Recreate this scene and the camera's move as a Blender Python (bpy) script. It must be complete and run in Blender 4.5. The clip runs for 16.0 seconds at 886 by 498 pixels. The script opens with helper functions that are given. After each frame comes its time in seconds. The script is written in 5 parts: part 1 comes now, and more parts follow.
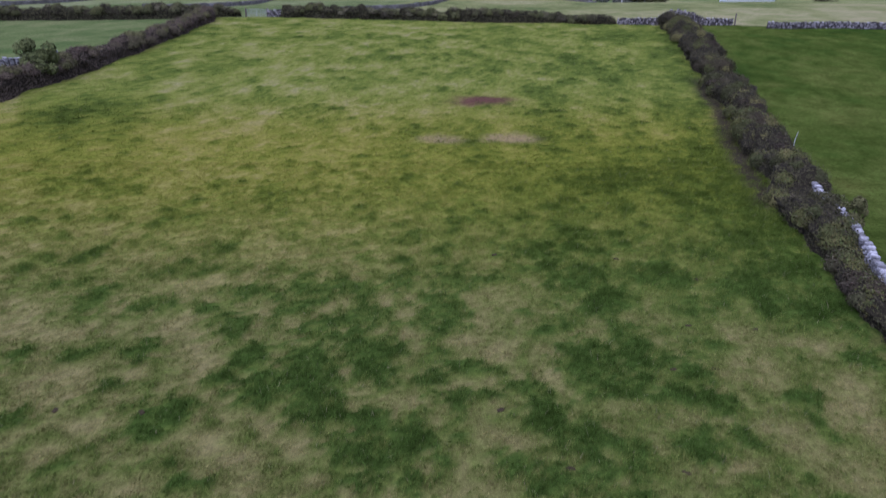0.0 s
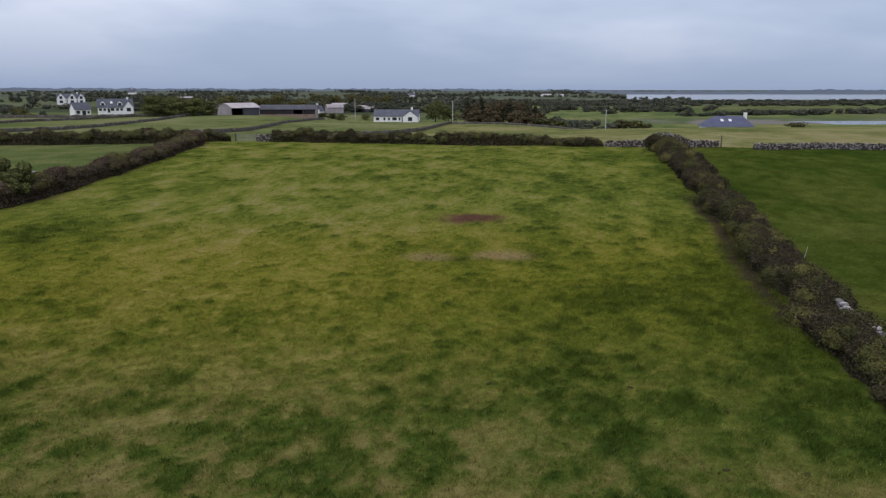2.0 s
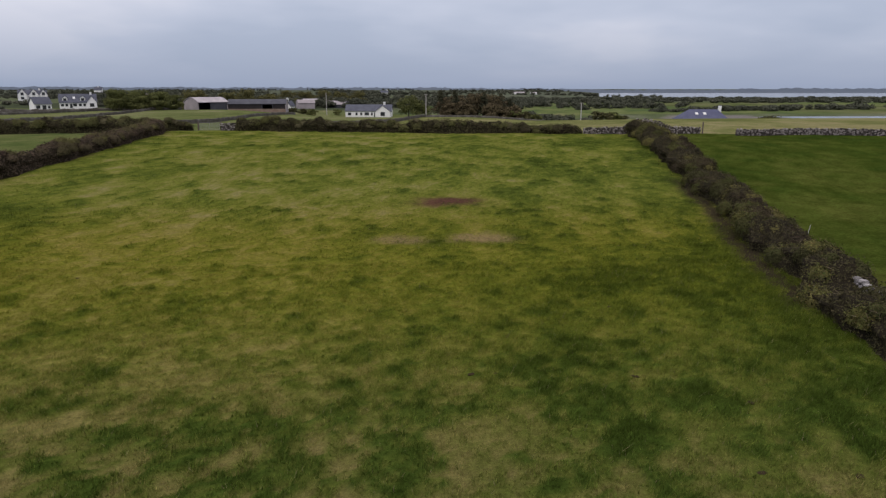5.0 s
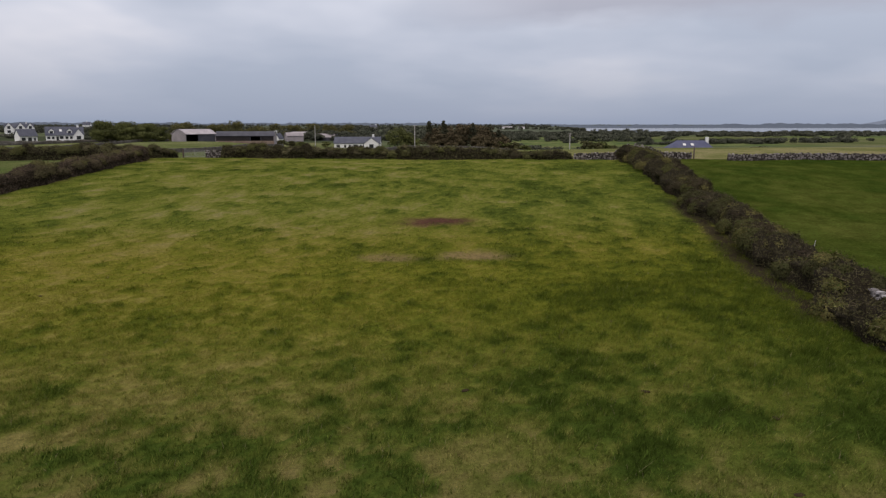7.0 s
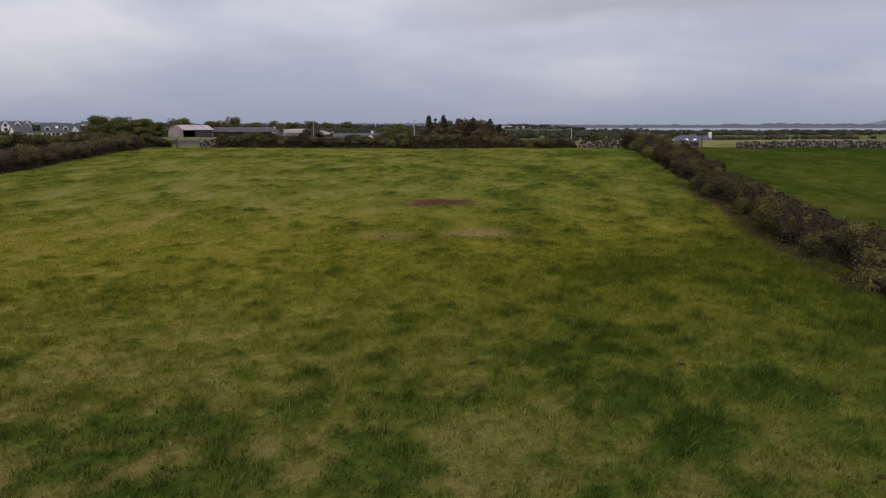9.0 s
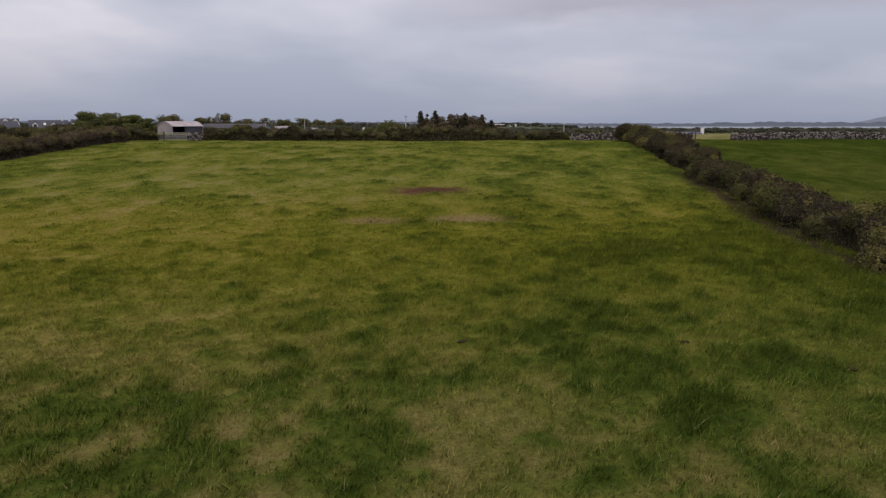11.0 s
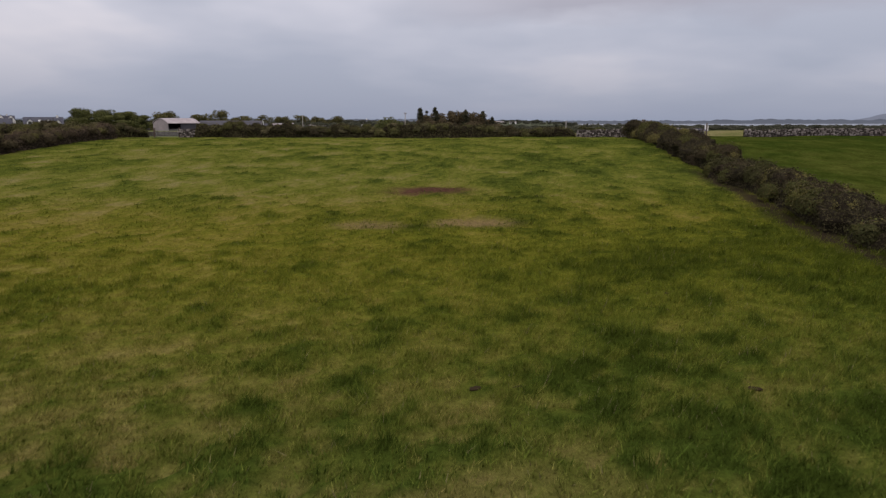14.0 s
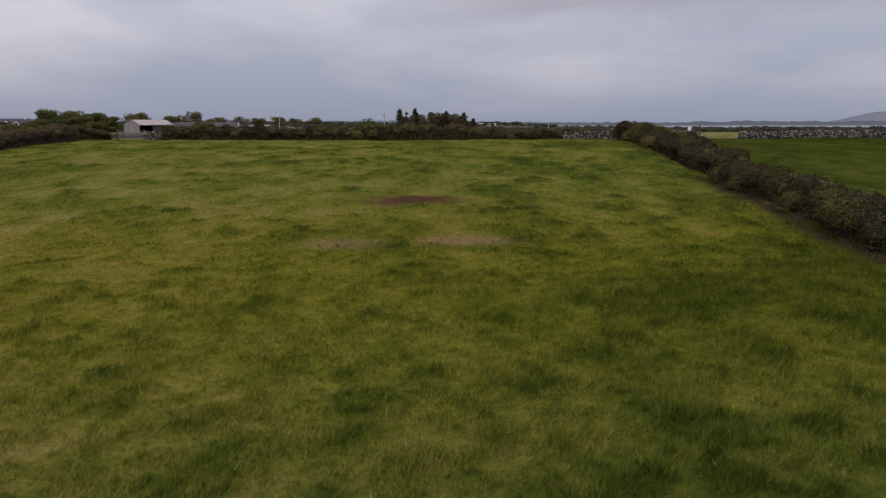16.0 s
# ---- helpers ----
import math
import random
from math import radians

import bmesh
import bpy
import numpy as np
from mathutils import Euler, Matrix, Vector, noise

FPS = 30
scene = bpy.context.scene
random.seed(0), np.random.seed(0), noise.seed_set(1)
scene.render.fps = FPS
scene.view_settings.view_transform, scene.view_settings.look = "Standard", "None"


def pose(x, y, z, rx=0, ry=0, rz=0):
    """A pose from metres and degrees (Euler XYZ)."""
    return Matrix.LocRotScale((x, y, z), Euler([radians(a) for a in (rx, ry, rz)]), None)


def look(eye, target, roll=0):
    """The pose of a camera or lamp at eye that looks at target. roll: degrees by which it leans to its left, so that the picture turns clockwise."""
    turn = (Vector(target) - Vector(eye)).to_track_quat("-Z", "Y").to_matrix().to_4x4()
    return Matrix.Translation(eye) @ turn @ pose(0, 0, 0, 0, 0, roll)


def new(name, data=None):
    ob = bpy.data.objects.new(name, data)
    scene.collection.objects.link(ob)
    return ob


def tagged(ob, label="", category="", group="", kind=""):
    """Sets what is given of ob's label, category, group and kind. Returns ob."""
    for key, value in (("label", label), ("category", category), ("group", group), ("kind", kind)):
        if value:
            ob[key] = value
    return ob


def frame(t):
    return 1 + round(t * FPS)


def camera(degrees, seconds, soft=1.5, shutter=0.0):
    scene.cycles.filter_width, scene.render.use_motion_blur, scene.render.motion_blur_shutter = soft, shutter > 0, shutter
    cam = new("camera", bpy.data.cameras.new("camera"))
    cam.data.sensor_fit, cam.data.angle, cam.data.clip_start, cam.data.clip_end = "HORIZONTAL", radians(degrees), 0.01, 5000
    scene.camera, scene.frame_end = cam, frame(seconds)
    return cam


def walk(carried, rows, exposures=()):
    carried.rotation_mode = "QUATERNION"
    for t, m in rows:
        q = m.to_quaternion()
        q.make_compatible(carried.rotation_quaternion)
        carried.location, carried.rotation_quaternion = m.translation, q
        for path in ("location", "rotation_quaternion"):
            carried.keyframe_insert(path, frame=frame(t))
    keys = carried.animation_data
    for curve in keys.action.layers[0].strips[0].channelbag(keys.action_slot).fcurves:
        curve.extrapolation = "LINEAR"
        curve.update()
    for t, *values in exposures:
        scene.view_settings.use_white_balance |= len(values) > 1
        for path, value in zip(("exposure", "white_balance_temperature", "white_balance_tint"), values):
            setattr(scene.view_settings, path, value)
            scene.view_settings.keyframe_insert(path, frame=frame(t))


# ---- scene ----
cam = camera(63.9, 16.0, soft=1.3, shutter=0.5)
PATH = [
    (0, (-0.106, -0.436, 12.616), (-0.103, 1.87, 11.651), 0.1),
    (0.5, (-0.034, 0.408, 12.33), (-0.02, 2.774, 11.525), 0.1),
    (1, (0.006, 1.419, 11.982), (0.046, 3.837, 11.355), 0.0),
    (1.5, (0.048, 2.324, 11.599), (0.085, 4.761, 11.046), -0.1),
    (2, (0.037, 3.215, 11.245), (0.075, 5.652, 10.693), 0.0),
    (2.5, (0.077, 3.989, 10.9), (0.134, 6.426, 10.345), -0.1),
    (3, (0.107, 4.705, 10.529), (0.193, 7.14, 9.973), 0.0),
    (3.5, (0.124, 5.361, 10.169), (0.224, 7.796, 9.613), 0.0),
    (4, (0.155, 6.008, 9.884), (0.256, 8.442, 9.325), 0.0),
    (6.5, (0.158, 8.586, 8.176), (0.33, 11.033, 7.689), 0.0),
    (7, (0.203, 9.02, 7.832), (0.371, 11.476, 7.396), 0.0),
    (7.5, (0.2, 9.441, 7.431), (0.369, 11.898, 6.999), 0.1),
    (8, (0.2, 10.059, 6.966), (0.365, 12.515, 6.532), 0.0),
    (8.5, (0.191, 10.888, 6.499), (0.359, 13.344, 6.064), 0.1),
    (9, (0.245, 11.589, 6.037), (0.415, 14.045, 5.603), 0.0),
    (9.5, (0.299, 12.135, 5.693), (0.483, 14.59, 5.256), 0.0),
    (12, (0.555, 13.274, 4.978), (0.752, 15.728, 4.539), 0.0),
    (12.5, (0.58, 13.855, 4.965), (0.776, 16.307, 4.524), 0.0),
    (13, (0.61, 14.538, 4.968), (0.805, 16.991, 4.525), 0.0),
    (13.5, (0.63, 15.504, 4.923), (0.821, 17.957, 4.481), 0.0),
    (14, (0.604, 16.461, 4.953), (0.802, 18.914, 4.506), 0.0),
    (14.5, (0.594, 17.659, 4.918), (0.85, 20.105, 4.473), -0.1),
    (15, (0.606, 18.916, 4.925), (0.87, 21.363, 4.482), 0.0),
    (15.5, (0.664, 20.188, 4.94), (0.926, 22.634, 4.497), 0.0),
    (16, (0.791, 21.426, 4.915), (1.059, 23.872, 4.474), 0.0),
]
walk(cam, [(t, look(eye, target, roll)) for t, eye, target, roll in PATH],
     exposures=((0.0, 1.0, 4900, 30), (0.6, 0.92, 5000, 27), (1.0, 0.75, 5300, 20), (1.5, 0.45, 5750, 14), (4.0, 0.37, 6350, 17), (6.5, 0.37, 6600, 16), (7.5, 0.24, 6650, 17), (9.5, 0.24, 6750, 19), (12.0, 0.23, 6800, 20), (14.0, 0.2, 6800, 20), (16.0, 0.1, 6800, 20)))

# ---- world, sun ----
SUN_HIGH, SUN_TURN = 48.0, 205.0
world = bpy.data.worlds.new("overcast_sky")
scene.world = world
world.use_nodes = True
wt = world.node_tree
wt.nodes.clear()


def wn(kind, **props):
    n = wt.nodes.new(kind)
    for key, value in props.items():
        n.inputs[key].default_value = value
    return n


sky = wt.nodes.new("ShaderNodeTexSky")
sky.sky_type, sky.sun_disc = "NISHITA", False
sky.sun_elevation, sky.sun_rotation = radians(SUN_HIGH), radians(SUN_TURN)
coord = wt.nodes.new("ShaderNodeTexCoord")
split = wt.nodes.new("ShaderNodeSeparateXYZ")
wt.links.new(coord.outputs["Generated"], split.inputs[0])
lift = wt.nodes.new("ShaderNodeMath")
lift.operation, lift.inputs[1].default_value = "MAXIMUM", 0.0
wt.links.new(split.outputs["Z"], lift.inputs[0])
deep = wt.nodes.new("ShaderNodeMath")
deep.operation, deep.inputs[1].default_value = "ADD", 0.2
wt.links.new(lift.outputs[0], deep.inputs[0])
flat = wt.nodes.new("ShaderNodeVectorMath")
flat.operation = "DIVIDE"
level = wt.nodes.new("ShaderNodeCombineXYZ")
for k in range(3):
    wt.links.new(deep.outputs[0], level.inputs[k])
wt.links.new(coord.outputs["Generated"], flat.inputs[0])
wt.links.new(level.outputs[0], flat.inputs[1])
stretch = wt.nodes.new("ShaderNodeMapping")
stretch.inputs["Location"].default_value = (3.35, 0.9, 0.0)
stretch.inputs["Scale"].default_value = (0.8, 0.8, 0.35)
wt.links.new(flat.outputs[0], stretch.inputs[0])
puffs = wn("ShaderNodeTexNoise", Scale=0.85, Detail=4.0, Roughness=0.48, Distortion=0.1)
wt.links.new(stretch.outputs[0], puffs.inputs["Vector"])
cloud = wt.nodes.new("ShaderNodeValToRGB")
cloud.color_ramp.elements[0].position, cloud.color_ramp.elements[0].color = 0.38, (0.41, 0.465, 0.545, 1)
cloud.color_ramp.elements[1].position, cloud.color_ramp.elements[1].color = 0.6, (0.735, 0.75, 0.78, 1)
mid = cloud.color_ramp.elements.new(0.5)
mid.color = (0.545, 0.59, 0.66, 1)
wt.links.new(puffs.outputs["Fac"], cloud.inputs[0])
# a darker sheet of cloud stands over the bay, with a ragged lower edge
ragged = wn("ShaderNodeTexNoise", Scale=1.3, Detail=5.0, Roughness=0.55)
wt.links.new(stretch.outputs[0], ragged.inputs["Vector"])
edge = wt.nodes.new("ShaderNodeMath")
edge.operation, edge.inputs[1].default_value = "MULTIPLY_ADD", 0.09
wt.links.new(ragged.outputs["Fac"], edge.inputs[0])
wt.links.new(split.outputs["Z"], edge.inputs[2])
sheet_up, sheet_across = wt.nodes.new("ShaderNodeMapRange"), wt.nodes.new("ShaderNodeMapRange")
sheet_up.inputs["From Min"].default_value, sheet_up.inputs["From Max"].default_value = 0.158, 0.184
sheet_across.inputs["From Min"].default_value, sheet_across.inputs["From Max"].default_value = -0.02, 0.22
wt.links.new(edge.outputs[0], sheet_up.inputs["Value"])
wt.links.new(split.outputs["X"], sheet_across.inputs["Value"])
sheet = wt.nodes.new("ShaderNodeMath")
sheet.operation = "MULTIPLY"
wt.links.new(sheet_up.outputs[0], sheet.inputs[0])
wt.links.new(sheet_across.outputs[0], sheet.inputs[1])
thick = wt.nodes.new("ShaderNodeMath")
thick.operation, thick.inputs[1].default_value = "MULTIPLY", 0.9
wt.links.new(sheet.outputs[0], thick.inputs[0])
clouds = wt.nodes.new("ShaderNodeMixRGB")
clouds.inputs[2].default_value = (0.35, 0.37, 0.43, 1)
wt.links.new(thick.outputs[0], clouds.inputs[0])
wt.links.new(cloud.outputs[0], clouds.inputs[1])
# the cloud deck is brighter overhead and a plain blue-grey at the horizon
height = wt.nodes.new("ShaderNodeMapRange")
height.inputs["From Min"].default_value, height.inputs["From Max"].default_value = 0.0, 0.16
wt.links.new(split.outputs["Z"], height.inputs["Value"])
band = wt.nodes.new("ShaderNodeMixRGB")
band.inputs[1].default_value = (0.245, 0.3, 0.395, 1)
wt.links.new(height.outputs[0], band.inputs[0])
wt.links.new(clouds.outputs[0], band.inputs[2])
over = wt.nodes.new("ShaderNodeMapRange")
over.inputs["From Min"].default_value, over.inputs["From Max"].default_value = 0.3, 1.0
over.inputs["To Min"].default_value, over.inputs["To Max"].default_value = 1.0, 1.9
wt.links.new(split.outputs["Z"], over.inputs["Value"])
deck = wt.nodes.new("ShaderNodeBackground")
zenith = wt.nodes.new("ShaderNodeMapRange")
zenith.inputs["From Min"].default_value, zenith.inputs["From Max"].default_value = 0.3, 0.7
wt.links.new(split.outputs["Z"], zenith.inputs["Value"])
pale = wt.nodes.new("ShaderNodeMixRGB")
pale.inputs[2].default_value = (0.555, 0.55, 0.54, 1)
wt.links.new(zenith.outputs[0], pale.inputs[0])
wt.links.new(band.outputs[0], pale.inputs[1])
wt.links.new(pale.outputs[0], deck.inputs[0])
wt.links.new(over.outputs[0], deck.inputs[1])
clear = wn("ShaderNodeBackground", Strength=0.06)
wt.links.new(sky.outputs[0], clear.inputs[0])
cover = wn("ShaderNodeMixShader", Fac=0.92)
wt.links.new(clear.outputs[0], cover.inputs[1])
wt.links.new(deck.outputs[0], cover.inputs[2])
out = wt.nodes.new("ShaderNodeOutputWorld")
wt.links.new(cover.outputs[0], out.inputs[0])

sun = new("sun", bpy.data.lights.new("sun", "SUN"))
sun.data.energy, sun.data.angle, sun.data.color = 0.7, radians(30), (1.0, 0.95, 0.88)
away = Vector((math.sin(radians(SUN_TURN)) * math.cos(radians(SUN_HIGH)), math.cos(radians(SUN_TURN)) * math.cos(radians(SUN_HIGH)), math.sin(radians(SUN_HIGH))))
sun.matrix_world = look(away * 50, (0, 0, 0))


# ---- materials ----
def material(name, stops, scale=1.0, fine=7.0, rough=0.9, bump=0.3, spread=0.0, island=False, metal=0.0, specular=0.05):
    """Two scales of noise through a colour ramp, with relief; spread: how far single pieces or islands differ."""
    m = bpy.data.materials.new(name)
    m.use_nodes = True
    t = m.node_tree
    b = t.nodes["Principled BSDF"]
    b.inputs["Roughness"].default_value, b.inputs["Metallic"].default_value = rough, metal
    b.inputs["Specular IOR Level"].default_value = specular
    tc = t.nodes.new("ShaderNodeTexCoord")
    n1, n2 = t.nodes.new("ShaderNodeTexNoise"), t.nodes.new("ShaderNodeTexNoise")
    for n, s in ((n1, scale), (n2, scale * fine)):
        n.inputs["Scale"].default_value, n.inputs["Detail"].default_value = s, 5
        t.links.new(tc.outputs["Object"], n.inputs["Vector"])
    mix = t.nodes.new("ShaderNodeMath")
    mix.operation, mix.inputs[1].default_value = "MULTIPLY_ADD", 0.45
    half = t.nodes.new("ShaderNodeMath")
    half.operation, half.inputs[1].default_value = "MULTIPLY", 0.55
    t.links.new(n1.outputs["Fac"], half.inputs[0])
    t.links.new(n2.outputs["Fac"], mix.inputs[0])
    t.links.new(half.outputs[0], mix.inputs[2])
    fac = mix
    if spread:
        rnd = t.nodes.new("ShaderNodeNewGeometry" if island else "ShaderNodeObjectInfo")
        far = t.nodes.new("ShaderNodeMath")
        far.operation, far.inputs[1].default_value, far.inputs[2].default_value = "MULTIPLY_ADD", spread, -spread / 2
        t.links.new(rnd.outputs["Random Per Island" if island else "Random"], far.inputs[0])
        fac = t.nodes.new("ShaderNodeMath")
        fac.operation = "ADD"
        t.links.new(mix.outputs[0], fac.inputs[0])
        t.links.new(far.outputs[0], fac.inputs[1])
    ramp = t.nodes.new("ShaderNodeValToRGB")
    el = ramp.color_ramp.elements
    while len(el) < len(stops):
        el.new(0.5)
    for k, c in enumerate(stops):
        el[k].position, el[k].color = 0.28 + 0.44 * k / (len(stops) - 1), (*c, 1)
    t.links.new(fac.outputs[0], ramp.inputs[0])
    t.links.new(ramp.outputs[0], b.inputs["Base Color"])
    if bump:
        bp = t.nodes.new("ShaderNodeBump")
        bp.inputs["Strength"].default_value, bp.inputs["Distance"].default_value = bump, 0.3 / (scale * fine)
        t.links.new(n2.outputs["Fac"], bp.inputs["Height"])
        t.links.new(bp.outputs[0], b.inputs["Normal"])
    return m


def tinted(name, rough=0.95, scales=(1.3, 9.0, 45.0), depth=0.9, bump=0.6, island=0.0):
    """The colour stored on the mesh, broken up by noise at three scales."""
    m = bpy.data.materials.new(name)
    m.use_nodes = True
    t = m.node_tree
    b = t.nodes["Principled BSDF"]
    b.inputs["Roughness"].default_value, b.inputs["Specular IOR Level"].default_value = rough, 0.0
    tint = t.nodes.new("ShaderNodeAttribute")
    tint.attribute_name = "tint"
    tc = t.nodes.new("ShaderNodeTexCoord")
    last, value = None, None
    for s in scales:
        n = t.nodes.new("ShaderNodeTexNoise")
        n.inputs["Scale"].default_value, n.inputs["Detail"].default_value, n.inputs["Roughness"].default_value = s, 4, 0.6
        t.links.new(tc.outputs["Object"], n.inputs["Vector"])
        last = n
        if value is None:
            value = n.outputs["Fac"]
        else:
            add = t.nodes.new("ShaderNodeMath")
            add.operation = "ADD"
            t.links.new(value, add.inputs[0])
            t.links.new(n.outputs["Fac"], add.inputs[1])
            value = add.outputs[0]
    rng = t.nodes.new("ShaderNodeMapRange")
    k = len(scales)
    rng.inputs["From Min"].default_value, rng.inputs["From Max"].default_value = 0.36 * k, 0.64 * k
    rng.inputs["To Min"].default_value, rng.inputs["To Max"].default_value = 1 - depth / 2, 1 + depth / 2
    t.links.new(value, rng.inputs["Value"])
    gain = rng.outputs[0]
    if island:
        geo = t.nodes.new("ShaderNodeNewGeometry")
        far = t.nodes.new("ShaderNodeMath")
        far.operation, far.inputs[1].default_value, far.inputs[2].default_value = "MULTIPLY_ADD", island, 1 - island / 2
        t.links.new(geo.outputs["Random Per Island"], far.inputs[0])
        mul = t.nodes.new("ShaderNodeMath")
        mul.operation = "MULTIPLY"
        t.links.new(gain, mul.inputs[0])
        t.links.new(far.outputs[0], mul.inputs[1])
        gain = mul.outputs[0]
    sc = t.nodes.new("ShaderNodeVectorMath")
    sc.operation = "SCALE"
    t.links.new(tint.outputs["Color"], sc.inputs[0])
    t.links.new(gain, sc.inputs["Scale"])
    t.links.new(sc.outputs[0], b.inputs["Base Color"])
    if bump:
        bp = t.nodes.new("ShaderNodeBump")
        bp.inputs["Strength"].default_value, bp.inputs["Distance"].default_value = bump, 0.06
        t.links.new(last.outputs["Fac"], bp.inputs["Height"])
        t.links.new(bp.outputs[0], b.inputs["Normal"])
    return m


SOIL = tinted("turf", scales=(4.0, 13.0, 45.0), depth=1.1)
BLADES = tinted("grass_blades", rough=0.8, scales=(6.0, 19.0), depth=1.0, bump=0, island=0.35)
HEDGELEAF = tinted("hedge_leaves", rough=0.85, scales=(1.2, 5.0), depth=0.6, bump=0, island=0.3)
BRAMBLE = (HEDGELEAF, ((0.046, 0.036, 0.027), (0.06, 0.049, 0.03), (0.058, 0.06, 0.025), (0.092, 0.09, 0.031), (0.145, 0.13, 0.049)))
THORN = (HEDGELEAF, ((0.07, 0.05, 0.039), (0.092, 0.068, 0.05), (0.103, 0.08, 0.055), (0.098, 0.09, 0.042), (0.12, 0.112, 0.046)))
BLACKTHORN = (HEDGELEAF, ((0.05, 0.042, 0.028), (0.066, 0.06, 0.032), (0.084, 0.083, 0.035), (0.1, 0.1, 0.038), (0.125, 0.11, 0.065)))
DRYSTEM = material("dead_stems", ((0.1, 0.08, 0.05), (0.18, 0.15, 0.095)), 1.0, 6, 0.9, 0, 0.2, True)
SCRUB = material("scrub_leaves", ((0.032, 0.027, 0.018), (0.052, 0.05, 0.024), (0.076, 0.075, 0.03), (0.095, 0.082, 0.05)), 0.3, 6, 0.8, 0, 0.18, True)
# hedge core painted near-black, shade of the gaps put into its colour
SHADETWIG = material("shaded_twig_mass", ((0.012, 0.01, 0.007), (0.026, 0.021, 0.013)), 1.5, 9, 0.95, 0.8)
STONE = material("limestone", ((0.055, 0.048, 0.044), (0.115, 0.1, 0.094), (0.27, 0.245, 0.235)), 1.2, 6, 0.9, 0.5, 0.65)
LICHENED = material("lichened_limestone", ((0.09, 0.082, 0.078), (0.2, 0.188, 0.188), (0.37, 0.35, 0.355)), 1.5, 6, 0.9, 0.5, 0.5)
RUBBLE = material("limestone_rubble", ((0.015, 0.013, 0.012), (0.03, 0.027, 0.025), (0.06, 0.055, 0.05)), 1.6, 4, 0.95, 1.0)
FARSTONE = material("far_limestone", ((0.045, 0.04, 0.035), (0.085, 0.078, 0.068), (0.19, 0.18, 0.17)), 0.7, 5, 0.95, 1.0)
RENDERED = material("white_render", ((0.66, 0.66, 0.66), (0.74, 0.74, 0.73), (0.8, 0.8, 0.79)), 0.3, 8, 0.85, 0.1)
SLATE = material("slate", ((0.055, 0.06, 0.08), (0.085, 0.09, 0.115), (0.12, 0.125, 0.15)), 0.5, 12, 0.6, 0.4)
BLUESLATE = material("blue_slate", ((0.065, 0.07, 0.115), (0.085, 0.09, 0.145), (0.11, 0.115, 0.17)), 0.5, 12, 0.6, 0.4)
GLASSPANE = material("dark_window_glass", ((0.02, 0.022, 0.028), (0.035, 0.038, 0.045)), 0.5, 3, 0.1, 0, specular=0.6)
FRAMEWHITE = material("white_window_frame", ((0.6, 0.6, 0.6), (0.75, 0.75, 0.75)), 1, 4, 0.5, 0)
SHEETING = material("grey_sheeting", ((0.2, 0.18, 0.19), (0.3, 0.27, 0.28), (0.38, 0.34, 0.35)), 0.4, 10, 0.6, 0.2)
ROOFSHEET = material("weathered_roof_sheeting", ((0.24, 0.21, 0.23), (0.38, 0.345, 0.365), (0.56, 0.52, 0.54)), 0.35, 10, 0.55, 0.2)
DARKSHEET = material("dark_roof_sheeting", ((0.045, 0.045, 0.06), (0.075, 0.075, 0.09), (0.11, 0.11, 0.125)), 0.4, 9, 0.6, 0.2)
DARKSHED = material("dark_shed_inside", ((0.02, 0.018, 0.02), (0.045, 0.04, 0.042)), 0.5, 6, 0.9, 0.2)
SILAGE = material("silage_face", ((0.14, 0.09, 0.07), (0.22, 0.16, 0.13), (0.3, 0.24, 0.2)), 0.6, 7, 0.95, 0.4)
TIMBER = material("weathered_timber", ((0.06, 0.045, 0.04), (0.11, 0.085, 0.075), (0.17, 0.14, 0.125)), 2, 8, 0.9, 0.5)
POLEWOOD = material("pole_timber", ((0.34, 0.32, 0.31), (0.46, 0.44, 0.43)), 1, 8, 0.9, 0.3)
GALVANISED = material("galvanised_steel", ((0.22, 0.22, 0.225), (0.33, 0.33, 0.335)), 3, 6, 0.5, 0.1, metal=0.6)
BARK = material("bark", ((0.04, 0.032, 0.026), (0.08, 0.068, 0.055), (0.13, 0.115, 0.1)), 2, 8, 0.95, 0.8)
LEAF = material("broadleaf_foliage", ((0.05, 0.055, 0.022), (0.075, 0.085, 0.03), (0.105, 0.112, 0.038), (0.13, 0.132, 0.05)), 0.12, 9, 0.8, 0, 0.3, True)
YELLOWLEAF = material("young_leaf_foliage", ((0.065, 0.062, 0.026), (0.1, 0.095, 0.036), (0.145, 0.13, 0.055)), 0.12, 9, 0.8, 0, 0.3, True)
WILLOW = material("willow_foliage", ((0.06, 0.046, 0.029), (0.088, 0.07, 0.04), (0.115, 0.097, 0.054)), 0.15, 9, 0.8, 0, 0.3, True)
NEEDLES = material("conifer_needles", ((0.045, 0.046, 0.029), (0.075, 0.075, 0.045)), 0.3, 9, 0.8, 0, 0.3, True)
# far foliage with distance haze painted into its flat greyish colours
HAZELEAF = material("hazed_foliage", ((0.044, 0.049, 0.036), (0.058, 0.063, 0.045), (0.074, 0.078, 0.056), (0.105, 0.104, 0.078)), 0.02, 12, 0.9, 0, 0.1, True)
# far shore, plain and hill: the blue-grey of haze is in the base colours
HAZELAND = material("hazed_far_land", ((0.088, 0.106, 0.138), (0.108, 0.13, 0.162)), 0.004, 9, 1.0, 0)
HAZEHILL = material("hazed_hillside", ((0.15, 0.18, 0.235), (0.165, 0.195, 0.25), (0.18, 0.21, 0.265)), 0.004, 9, 1.0, 0)
SEA = material("sea_water", ((0.1, 0.12, 0.15), (0.13, 0.15, 0.18)), 0.02, 20, 0.18, 0.08, specular=0.5)
